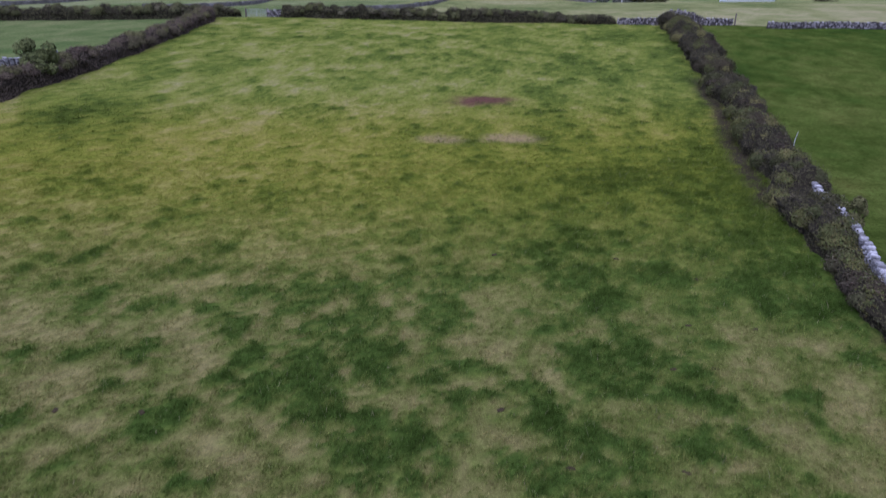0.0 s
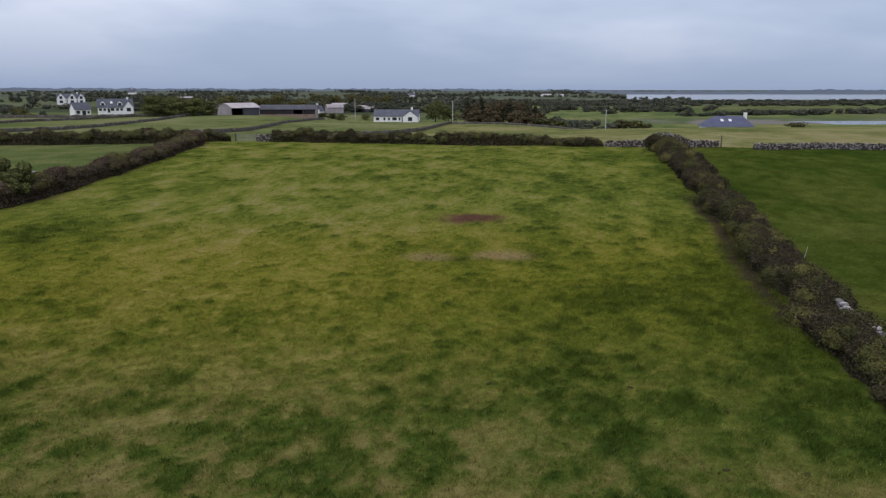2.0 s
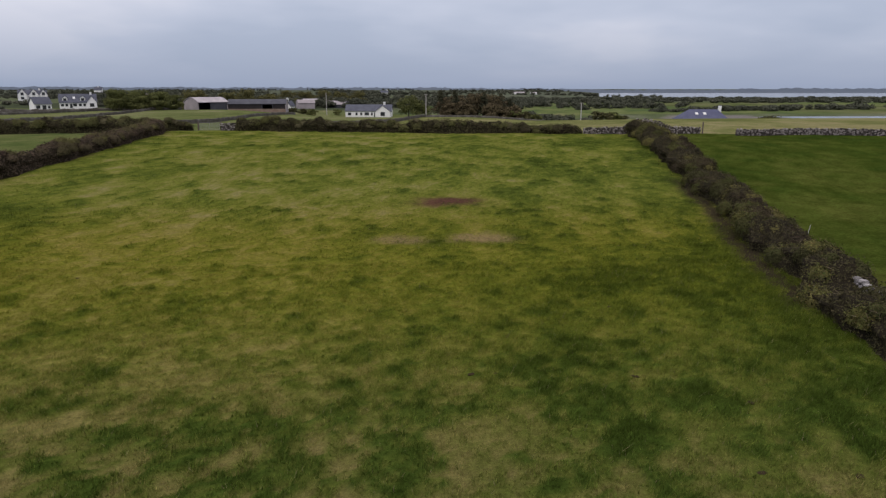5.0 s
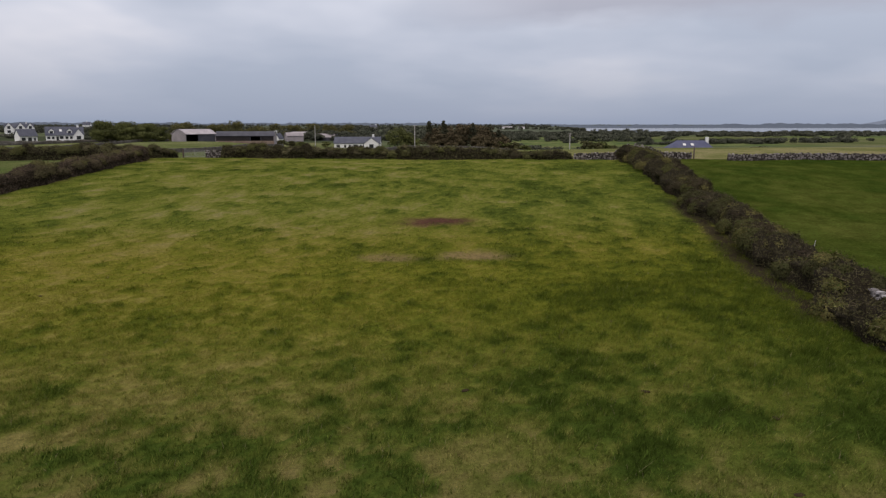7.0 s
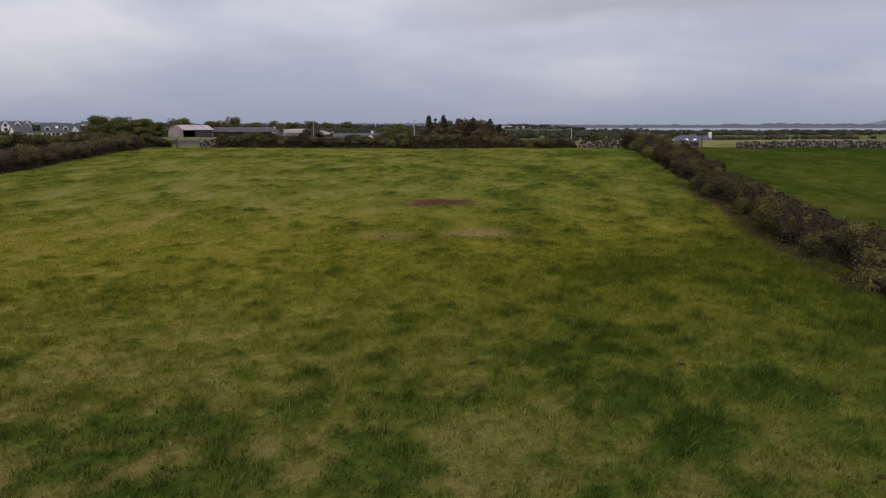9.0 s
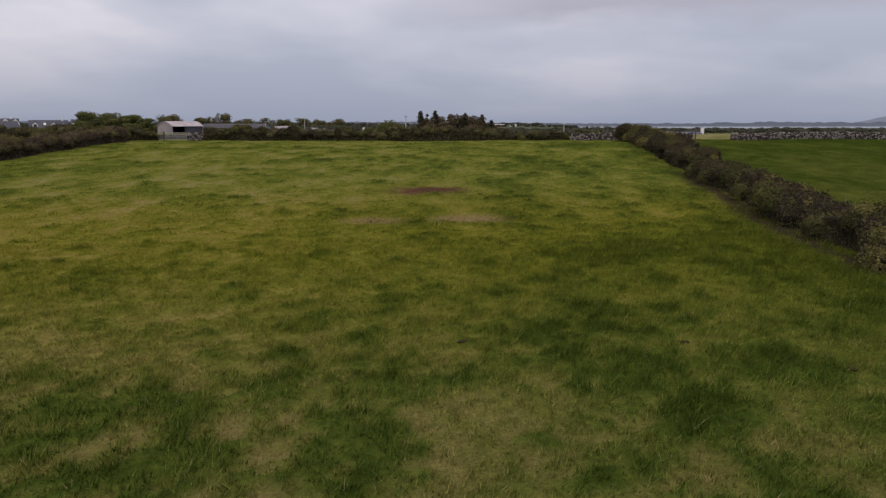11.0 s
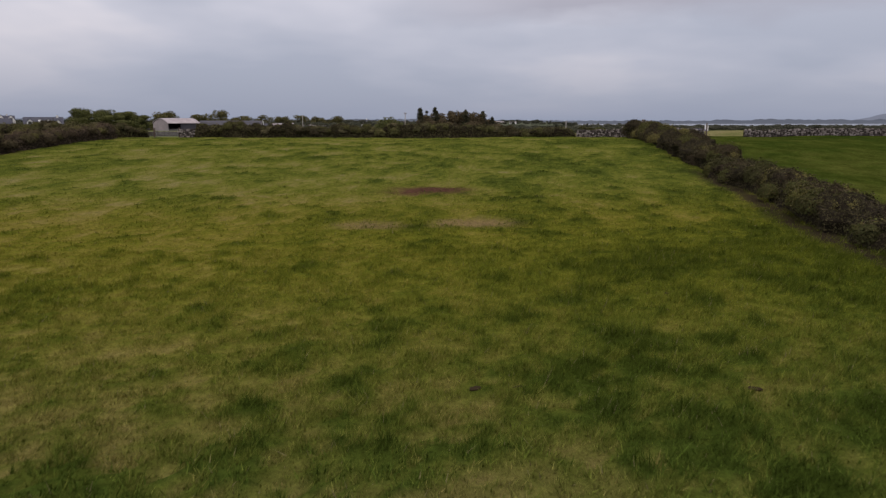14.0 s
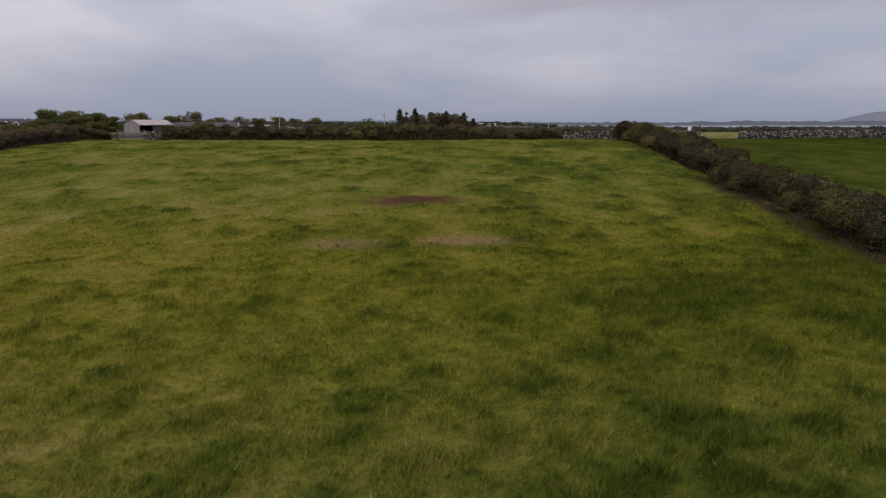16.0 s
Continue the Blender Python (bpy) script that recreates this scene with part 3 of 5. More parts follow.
def land_colour(x, y):
    v = dryness(x, y)
    rgb = turf_colour(v, y)
    spot, path, worn = mud(x, y)
    for weight, soil in ((spot, (0.09, 0.042, 0.033)), (path, (0.038, 0.029, 0.02)), (worn, (0.215, 0.15, 0.082))):
        rgb = rgb * (1 - weight[..., None]) + np.array(soil) * weight[..., None]
    plain = 0.5 + 0.35 * fbm(x * 0.06, y * 0.04, 3) + 0.28 * fbm(x * 0.5, y * 0.35, 4)
    lush, hay = ramp_colour(plain, LUSH), ramp_colour(plain, HAY)
    behind = y > back_edge(x)
    rgb = np.where(((x > along(RIGHT_HEDGE, y)) & ~behind)[..., None], lush * (0.83 + 0.2 * fbm(x * 1.1, y * 0.9 + 5, 3))[..., None] * np.array((0.97, 1.02, 1.08)), rgb)
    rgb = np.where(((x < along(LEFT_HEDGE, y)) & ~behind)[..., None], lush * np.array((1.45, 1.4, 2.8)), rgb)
    rgb = np.where(behind[..., None], np.where((x < -16 + (y - 143) * 0.21)[..., None], hay * np.array((0.78, 0.87, 0.88)), hay), rgb)
    # far small fields, their green greyed with extra blue to paint in haze
    far = y > 330
    idx = np.argmin(np.stack([(x[far] - cx) ** 2 + ((y[far] - cy) * 0.6) ** 2 for cx, cy, _ in CELLS]), 0) if far.any() else None
    if idx is not None:
        kind = CELLS[idx, 2][:, None]
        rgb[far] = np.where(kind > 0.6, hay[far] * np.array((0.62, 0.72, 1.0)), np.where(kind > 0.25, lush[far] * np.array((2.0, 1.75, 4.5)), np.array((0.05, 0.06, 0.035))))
    # haze painted in: land colours fade to grey-green with distance
    haze_mix = smooth(500, 1100, y)[..., None] * 0.8
    rgb = rgb * (1 - haze_mix) + np.array((0.078, 0.088, 0.068)) * haze_mix
    green = far & (x > 0.1 * y) & (y > 398) & (y < 650)
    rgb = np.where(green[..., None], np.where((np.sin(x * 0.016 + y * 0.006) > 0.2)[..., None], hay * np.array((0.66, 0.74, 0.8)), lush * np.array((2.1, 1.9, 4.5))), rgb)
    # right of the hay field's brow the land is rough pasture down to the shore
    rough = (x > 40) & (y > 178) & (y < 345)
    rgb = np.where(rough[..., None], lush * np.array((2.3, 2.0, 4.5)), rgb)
    shore = np.abs(terrain(x, y) + 5.7)
    rgb = np.where(((shore < 0.3) & (y > 300) & (x > 0.36 * y))[..., None], np.array((0.15, 0.14, 0.13)), rgb)
    return rgb


# ---- mesh helpers ----
def np_mesh(name, verts, faces, mat, tint=None, smooth_shade=False):
    me = bpy.data.meshes.new(name)
    verts, faces = np.asarray(verts, np.float32), np.asarray(faces, np.int32)
    n, k = faces.shape
    me.vertices.add(len(verts))
    me.vertices.foreach_set("co", verts.ravel())
    me.loops.add(n * k)
    me.loops.foreach_set("vertex_index", faces.ravel())
    me.polygons.add(n)
    me.polygons.foreach_set("loop_start", np.arange(0, n * k, k, dtype=np.int32))
    me.polygons.foreach_set("use_smooth", np.full(n, smooth_shade))
    me.update(calc_edges=True)
    me.materials.append(mat)
    if tint is not None:
        at = me.attributes.new("tint", "FLOAT_COLOR", "POINT")
        at.data.foreach_set("color", np.concatenate([tint, np.ones((len(tint), 1))], 1).astype(np.float32).ravel())
    return me


def part(name, bm, mat, parent, label=""):
    me = bpy.data.meshes.new(name)
    bm.to_mesh(me)
    bm.free()
    me.materials.append(mat)
    ob = new(name, me)
    ob.parent = parent
    return tagged(ob, label)


def np_part(name, me, parent, label=""):
    ob = new(name, me)
    ob.parent = parent
    return tagged(ob, label)


def thing(name, x, y, z, turn=0.0, **tags):
    ob = new(name)
    ob.matrix_basis = pose(x, y, z, 0, 0, turn)
    return tagged(ob, **tags)


def box(bm, x0, y0, z0, x1, y1, z1, bevel=0.0):
    r = bmesh.ops.create_cube(bm, size=1, matrix=Matrix.LocRotScale(((x0 + x1) / 2, (y0 + y1) / 2, (z0 + z1) / 2), None, (x1 - x0, y1 - y0, z1 - z0)))
    if bevel:
        edges = list({e for v in r["verts"] for e in v.link_edges})
        bmesh.ops.bevel(bm, geom=edges, offset=bevel, segments=1, affect="EDGES")
    return r["verts"]


def rod(bm, a, b, r0, r1=None, sides=7):
    a, b = Vector(a), Vector(b)
    q = (b - a).to_track_quat("Z", "Y")
    m = Matrix.LocRotScale((a + b) / 2, q, None)
    bmesh.ops.create_cone(bm, cap_ends=True, segments=sides, radius1=r0, radius2=r0 if r1 is None else r1, depth=(b - a).length, matrix=m)


def prism(bm, outline, x0, x1):
    """A solid with the (y, z) outline, from x0 to x1."""
    a, b = [bm.verts.new((x0, y, z)) for y, z in outline], [bm.verts.new((x1, y, z)) for y, z in outline]
    bm.faces.new(a[::-1])
    bm.faces.new(b)
    n = len(outline)
    for k in range(n):
        bm.faces.new((a[k], a[(k + 1) % n], b[(k + 1) % n], b[k]))
    bmesh.ops.recalc_face_normals(bm, faces=bm.faces)


# ---- ground: one sheet to the horizon ----
def spread_out(a, b, step, far_lo, far_hi, grow=1.09):
    mid = list(np.arange(a, b + step / 2, step))
    lo, hi, s = [], [], step
    v = a
    while v > far_lo:
        s *= grow
        v -= s
        lo.append(max(v, far_lo))
    v, s = b, step
    while v < far_hi:
        s *= grow
        v += s
        hi.append(min(v, far_hi))
    return np.array(lo[::-1] + mid + hi)


gx = np.unique(np.round(np.concatenate([spread_out(-46, 62, 0.5, -4900, 4900), np.arange(-22, 20.01, 0.25)]), 3))
gy = np.unique(np.round(np.concatenate([spread_out(9, 131, 0.5, -500, 4900, 1.05), np.arange(11, 50, 0.25)]), 3))
mx, my = np.meshgrid(gx, gy)
px, py = mx.ravel(), my.ravel()
relief = 0.035 * fbm(px * 0.55, py * 0.55, 3) + 0.06 * fbm(px * 0.13, py * 0.13, 2)
dips = np.clip(0.45 - dryness(px, py), -0.3, 0.4) * 0.22
inside = (py < back_edge(px)) & (px < along(RIGHT_HEDGE, py)) & (px > along(LEFT_HEDGE, py))
pz = terrain(px, py) + np.where(py < 140, relief, 0) + np.where(inside, dips, 0)
nx, ny = len(gx), len(gy)
i = (np.arange(ny - 1)[:, None] * nx + np.arange(nx - 1)[None]).ravel()
# inside the field the turf colour is darkened for shade between the blades
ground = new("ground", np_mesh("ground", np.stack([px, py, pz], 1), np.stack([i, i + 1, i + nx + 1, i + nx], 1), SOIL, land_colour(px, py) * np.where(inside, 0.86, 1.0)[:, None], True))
tagged(ground, "grazed green pasture with straw-coloured patches and rank tufts", "ground", kind="structure")


def ground_z(x, y, dry=None):
    x, y = np.asarray(x, float), np.asarray(y, float)
    dry = dryness(x, y).reshape(x.shape) if dry is None else dry
    rel = 0.035 * fbm(x * 0.55, y * 0.55, 3) + 0.06 * fbm(x * 0.13, y * 0.13, 2)
    dip = np.clip(0.45 - dry, -0.3, 0.4) * 0.22
    ins = (y < back_edge(x)) & (x < along(RIGHT_HEDGE, y)) & (x > along(LEFT_HEDGE, y))
    return terrain(x, y) + np.where(y < 140, rel, 0) + np.where(ins, dip, 0)


bm = bmesh.new()
bmesh.ops.create_grid(bm, x_segments=30, y_segments=30, size=0.5, matrix=Matrix.LocRotScale((2505, 1360, SEA_LEVEL), None, (4790, 2020, 1)))
me = bpy.data.meshes.new("water")
bm.to_mesh(me)
bm.free()
me.materials.append(SEA)
tagged(new("water", me), "calm pale grey sea inlet and bay", "sea", kind="structure")


# ---- hedges ----
def resample(line, step):
    p = np.array(line, float)
    d = np.concatenate([[0], np.cumsum(np.hypot(*np.diff(p, axis=0).T))])
    s = np.linspace(0, d[-1], max(2, int(d[-1] / step)))
    # rounded corners
    q = np.stack([np.interp(s, d, p[:, k]) for k in range(2)], 1)
    for _ in range(6):
        q[1:-1] = 0.25 * q[:-2] + 0.5 * q[1:-1] + 0.25 * q[2:]
    return q, s


def leaf_mesh(name, centres, normals, lo, hi, mat, rs, spiky=0.35, tint=None):
    n = len(centres)
    w = rs.normal(size=(n, 3))
    nrm = normals * 1.3 + w * 0.6
    nrm /= np.linalg.norm(nrm, axis=1, keepdims=True)
    u = np.cross(nrm, rs.normal(size=(n, 3)))
    u /= np.linalg.norm(u, axis=1, keepdims=True)
    v = np.cross(nrm, u)
    a = rs.uniform(lo, hi, (n, 1))
    b = a * rs.uniform(spiky, spiky + 0.42, (n, 1))
    verts = np.stack([centres - u * a * 1.1, centres + u * a * 0.7 + v * b * 1.25 + nrm * a * 0.15, centres + u * a * 0.7 - v * b * 1.25], 1).reshape(-1, 3)
    return np_mesh(name, verts, np.arange(3 * n).reshape(-1, 3), mat, None if tint is None else np.repeat(tint, 3, 0))


def hedge(name, line, half_width, tall, mat, per_metre, leaf, seed, label, rough=0.35, gaps=()):
    """A bank of twigs along a line with leaves all over it; half_width and tall: functions of the way along (0 to 1)."""
    rs = np.random.RandomState(seed)
    q, s = resample(line, 0.28)
    tang = np.gradient(q, axis=0)
    tang /= np.linalg.norm(tang, axis=1, keepdims=True)
    side = np.stack([tang[:, 1], -tang[:, 0]], 1)
    m, ring = len(q), 23
    f = s / s[-1]
    ang = np.linspace(0, math.pi, ring)
    hw, ht = half_width(f), tall(f)
    bul = 1 + rough * fbm(s * 0.33 + seed * 3.7, np.zeros(m) + seed, 3)
    wav = 1 + rough * 0.75 * fbm(s * 0.45 + seed * 9.1, np.zeros(m) + 4.4, 3)
    for a, b, low in gaps:
        dip = smooth(a - 1.2, a, s) * (1 - smooth(b, b + 1.2, s))
        wav = wav * (1 - dip * (1 - low))
    base = ground_z(q[:, 0], q[:, 1])
    ends = np.minimum(1, np.minimum(s, s[-1] - s) / 1.2 + 0.25)
    verts = np.zeros((m, ring, 3))
    for k, a in enumerate(ang):
        ca, sa = math.cos(a), math.sin(a)
        lump = 1 + rough * 0.5 * fbm(s * 1.3 + k * 0.55 + seed, np.full(m, k * 0.6), 4)
        # narrower at the foot than at half height
        off = np.sign(ca) * abs(ca) ** 0.75 * hw * bul * lump * ends * (0.78 + 0.22 * min(1, sa * 2.0))
        verts[:, k, :2] = q + side * off[:, None]
        verts[:, k, 2] = base + (sa ** 0.7) * ht * wav * lump * ends - (0.25 if sa < 0.01 else 0)
    idx = (np.arange(m - 1)[:, None] * ring + np.arange(ring - 1)[None]).ravel()
    faces = np.stack([idx, idx + ring, idx + ring + 1, idx + 1], 1)
    flat = verts.reshape(-1, 3)
    # single bushes bulge out, with creases between them
    heart = np.repeat(np.stack([q[:, 0], q[:, 1], base + 0.4 * ht], 1), ring, 0)
    count = int(s[-1] * 1.0)
    knob = flat[rs.randint(0, len(flat), count)]
    reach = rs.uniform(0.7, 1.6, count)
    bulge = np.zeros(len(flat))
    for c, r in zip(knob, reach):
        near = np.abs(flat[:, 1] - c[1]) < r
        d = np.linalg.norm(flat[near] - c, axis=1) / r
        bulge[near] = np.maximum(bulge[near], np.sqrt(np.clip(1 - d ** 2, 0, 1)) * (0.6 + 0.4 * r))
    grow = (0.7 + 0.25 * bulge * rough / 0.4)[:, None]
    flat = np.where(flat[:, 2:] > np.repeat(base, ring)[:, None] + 0.05, heart + (flat - heart) * grow, flat)
    top = thing(name, *q[0], float(base[0]), label=label, category="hedge")
    inv = np.array([*q[0], float(base[0])])
    np_part("shaded_twig_mass", np_mesh("shaded_twig_mass", flat - inv, faces, SHADETWIG, None, True), top)
    A, B, C, D = (flat[faces[:, k]] for k in range(4))
    nr = np.cross(C - A, D - B)
    area = np.linalg.norm(nr, axis=1) / 2 + 1e-9
    nr = nr / (2 * area[:, None])
    if np.mean(nr[:, 2]) < 0:
        nr = -nr
    n = int(per_metre * 0.3 * s[-1])
    pick = rs.choice(len(faces), n, p=area / area.sum())
    r1, r2 = rs.rand(n, 1), rs.rand(n, 1)
    pts = (A[pick] * (1 - r1) + B[pick] * r1) * (1 - r2) + (D[pick] * (1 - r1) + C[pick] * r1) * r2
    pts, dirs = [pts + nr[pick] * (rs.exponential(0.065, (n, 1)) - 0.03)], [nr[pick]]
    hues = [np.full(n, 0.35)]
    # bushes grown together: leaves on the outside of many rounded clumps, each with its own hue
    count = int(s[-1] * 3.6 / np.mean(hw))
    at = np.sort(rs.randint(3, m - 3, count))
    off = rs.uniform(-0.8, 0.8, count)
    rad = rs.uniform(0.24, 0.6, count) * np.minimum(hw[at], ht[at])
    lift = base[at] + np.maximum(0.25 * rad, ht[at] * wav[at] * ends[at] * np.sqrt(1 - 0.75 * off ** 2) - rad * rs.uniform(0.55, 1.0, count))
    mids = np.concatenate([q[at] + side[at] * (off * (hw * bul)[at] * 0.85)[:, None], lift[:, None]], 1)
    share = (per_metre * 1.5 * s[-1] * rad ** 2 / np.sum(rad ** 2)).astype(int)
    squash = np.stack([rs.uniform(0.9, 1.3, count), rs.uniform(0.9, 1.3, count), rs.uniform(0.65, 0.95, count)], 1)
    hue = np.clip(rs.normal(0.55, 0.3, count), 0, 1)
    for b in range(count):
        d = rs.normal(size=(share[b], 3))
        d /= np.linalg.norm(d, axis=1, keepdims=True)
        d[:, 2] = np.where(d[:, 2] < -0.35, -d[:, 2], d[:, 2])
        lump = 1 + 0.16 * fbm(d[:, 0] * 2.3 + b, d[:, 1] * 2.3 + d[:, 2] * 1.7, 3)
        p = mids[b] + d * (rad[b] * squash[b]) * (lump * (0.93 + 0.1 * rs.rand(len(d)) ** 2))[:, None]
        p = p + d * ((rs.rand(len(d)) < 0.12) * rs.uniform(0, 0.3, len(d)))[:, None]
        good = p[:, 2] > base[at[b]] - 0.02
        for o in range(max(0, b - 11), min(count, b + 12)):
            if o != b:
                good &= np.sum(((p - mids[o]) / (rad[o] * squash[o] * 0.9)) ** 2, 1) > 1
        pts.append(p[good])
        dirs.append(d[good])
        hues.append(np.full(good.sum(), hue[b]))
    pts, dirs, hues = np.concatenate(pts), np.concatenate(dirs), np.concatenate(hues)
    shade = np.array(mat[1])
    tint = np.stack([np.interp(hues + rs.normal(0, 0.04, len(hues)), np.linspace(0, 1, len(shade)), shade[:, k]) for k in range(3)], 1)
    np_part("foliage", leaf_mesh("foliage", pts - inv, dirs, *leaf, mat[0], rs, 0.16, tint), top)
    # loose shoots above the top, and dead stems draped over the leaves
    k = int(s[-1] * 3)
    pk = rs.randint(0, m, k)
    across = rs.uniform(-0.75, 0.75, k)
    root = q[pk] + side[pk] * (across * hw[pk])[:, None]
    z0 = base[pk] + ht[pk] * wav[pk] * (0.92 - 0.5 * across ** 2)
    up = np.stack([rs.normal(0, 0.4, k), rs.normal(0, 0.4, k), rs.uniform(0.2, 1.0, k)], 1) * rs.uniform(0.2, 0.7, (k, 1)) * np.minimum(ht[pk], 2)[:, None] * 0.5
    start, reach = [np.concatenate([root, z0[:, None]], 1)], [up]
    pk = rs.randint(0, len(pts), int(s[-1] * 45))
    way = np.cross(dirs[pk], rs.normal(size=(len(pk), 3)))
    way /= np.linalg.norm(way, axis=1, keepdims=True) + 1e-6
    start.append(pts[pk] + dirs[pk] * 0.04)
    reach.append((way + dirs[pk] * 0.15) * rs.uniform(0.15, 0.5, (len(pk), 1)))
    r3, up = np.concatenate(start), np.concatenate(reach)
    w = rs.normal(0, 0.007, r3.shape)
    v3 = np.stack([r3 - w, r3 + w, r3 + up], 1).reshape(-1, 3)
    tagged(np_part("shoots", np_mesh("shoots", v3 - inv, np.arange(len(v3)).reshape(-1, 3), DRYSTEM), top), kind="stuff")
    return top


hedge("hedge", RIGHT_HEDGE, lambda f: np.interp(f, (0, 0.22, 0.25, 0.29, 0.35, 0.6, 1), (0.8, 0.8, 0.9, 1.15, 1.5, 1.7, 1.8)), lambda f: np.interp(f, (0, 0.2, 0.3, 0.36, 0.5, 0.75, 1), (0.95, 1.02, 1.42, 1.4, 1.5, 1.65, 2.0)),
      BRAMBLE, 3800, (0.028, 0.08), 11, "dark bramble hedge grown over an old stone wall", rough=0.42, gaps=((22.5, 28.5, 0.85), (35.2, 37.4, 0.55)))
hedge("hedge", LEFT_HEDGE, lambda f: 1.35 + 0 * f, lambda f: np.interp(f, (0, 0.25, 0.34, 0.5, 0.8, 1), (1.5, 1.5, 2.0, 1.9, 1.7, 1.9)),
      THORN, 2200, (0.042, 0.105), 12, "purple-brown twiggy thorn hedge with sparse leaves")
hedge("hedge", ((-110, 117), (-75, 120.5), (-52, 121.5), (-40, 123.5)), lambda f: 1.5 + 0 * f, lambda f: np.interp(f, (0, 0.5, 0.62, 1), (1.9, 1.9, 2.2, 2.1)),
      BLACKTHORN, 1500, (0.05, 0.13), 13, "dense dark hawthorn hedge across the neighbouring field")
hedge("hedge", ((-39, 124.2), (-36.5, 125.5), (-34.2, 126)), lambda f: 1.1 + 0 * f, lambda f: 1.7 + 0 * f,
      BLACKTHORN, 1500, (0.05, 0.13), 14, "short rough hawthorn hedge beside the field gate")
hedge("hedge", BACK_HEDGE, lambda f: 1.2 + 0 * f, lambda f: np.interp(f, (0, 0.12, 0.3, 0.5, 0.7, 0.9, 1), (2.0, 2.1, 1.6, 1.5, 1.6, 1.2, 1.0)),
      BLACKTHORN, 1800, (0.05, 0.13), 15, "low uneven blackthorn hedge along the field's end", rough=0.5)


# ---- dry stone walls ----
def stone_mesh(seed, mat):
    rs = random.Random(seed)
    bm = bmesh.new()
    box(bm, -0.5, -0.5, -0.5, 0.5, 0.5, 0.5)
    bmesh.ops.bevel(bm, geom=bm.edges[:], offset=0.16, segments=1, affect="EDGES")
    for v in bm.verts:
        v.co *= rs.uniform(0.84, 1.12)
        v.co.x += rs.uniform(-0.07, 0.07)
        v.co.z += rs.uniform(-0.07, 0.07)
    me = bpy.data.meshes.new("stone")
    bm.to_mesh(me)
    bm.free()
    me.materials.append(mat)
    return me


STONES = [stone_mesh(k, STONE) for k in range(9)]
PALE_STONES = [stone_mesh(k, LICHENED) for k in range(9)]


def dry_stone_wall(line, tall, thick, label, limit=300, seed=1, size=0.36, stones=STONES):
    """Stones in rough courses on a rubble core, with upright coping stones."""
    rs = random.Random(seed)
    q, s = resample(line, 0.5)
    base = ground_z(q[:, 0], q[:, 1])
    top = thing("dry_stone_wall", *q[0], float(base[0]), label=label, category="stone wall")
    o = Vector((*q[0], float(base[0])))
    tang = np.gradient(q, axis=0)
    tang /= np.linalg.norm(tang, axis=1, keepdims=True)
    side = np.stack([tang[:, 1], -tang[:, 0]], 1)
    m = len(q)
    prof = ((-0.46, -0.3), (-0.42, 0.5), (-0.3, 0.86), (0.3, 0.86), (0.42, 0.5), (0.46, -0.3))
    v = np.zeros((m, 6, 3))
    hts = np.array([tall(f) for f in s / s[-1]])
    for k, (a, b) in enumerate(prof):
        v[:, k, :2] = q + side * (a * thick * 0.8)
        v[:, k, 2] = base + b * hts
    i = (np.arange(m - 1)[:, None] * 6 + np.arange(5)[None]).ravel()
    np_part("rubble_core", np_mesh("rubble_core", v.reshape(-1, 3) - np.array(o), np.stack([i, i + 6, i + 7, i + 1], 1), RUBBLE), top)
    made, rest = 0, []
    pos = 0.0
    cells = []
    while pos < s[-1]:
        step = size * rs.uniform(0.6, 1.5)
        f = (pos + step / 2) / s[-1]
        h = tall(min(f, 1)) * rs.uniform(0.92, 1.08)
        courses = max(2, round(h / (size * 0.62)))
        for c in range(courses):
            last = c == courses - 1
            cells.append((pos + step / 2 + rs.uniform(-0.1, 0.1), (c + 0.5) / courses * h, step * (rs.uniform(0.72, 1.08) if not last else rs.uniform(0.5, 0.95)), h / courses * rs.uniform(0.7, 1.15) * (1.25 if last else 1)))
        pos += step
    for d, z, w, h in cells:
        d = min(max(d, 0), s[-1])
        x, y = float(np.interp(d, s, q[:, 0])), float(np.interp(d, s, q[:, 1]))
        tx, ty = float(np.interp(d, s, tang[:, 0])), float(np.interp(d, s, tang[:, 1]))
        g = float(np.interp(d, s, base))
        mat = Matrix.LocRotScale((x - o.x, y - o.y, g + z - o.z), Euler((rs.uniform(-0.12, 0.12), rs.uniform(-0.12, 0.12), math.atan2(ty, tx) + rs.uniform(-0.12, 0.12))), (w, thick * rs.uniform(0.85, 1.1), h))
        if made < limit:
            ob = new("stone", rs.choice(stones))
            ob.parent = top
            ob.matrix_basis = mat
            made += 1
        else:
            rest.append(mat)
    if rest:
        src = STONES[0]
        co = np.array([w.co[:] for w in src.vertices])
        vs, fs = [], []
        tris = []
        for p in src.polygons:
            vi = list(p.vertices)
            tris += [(vi[0], vi[k], vi[k + 1]) for k in range(1, len(vi) - 1)]
        tris = np.array(tris)
        for k, mm in enumerate(rest):
            a = np.array(mm)
            vs.append(co @ a[:3, :3].T + a[:3, 3])
            fs.append(tris + k * len(co))
        ob = np_part("stones", np_mesh("stones", np.concatenate(vs), np.concatenate(fs), STONE_LOOSE if stones is STONES else LICHENED_LOOSE), top)
        tagged(ob, kind="stuff")
    return top


LICHENED_LOOSE = material("lichened_limestone_blocks", ((0.09, 0.082, 0.078), (0.2, 0.188, 0.188), (0.37, 0.35, 0.355)), 1.5, 6, 0.9, 0.5, 0.5, True)
STONE_LOOSE = material("limestone_blocks", ((0.055, 0.048, 0.044), (0.115, 0.1, 0.094), (0.27, 0.245, 0.235)), 1.2, 6, 0.9, 0.5, 0.65, True)
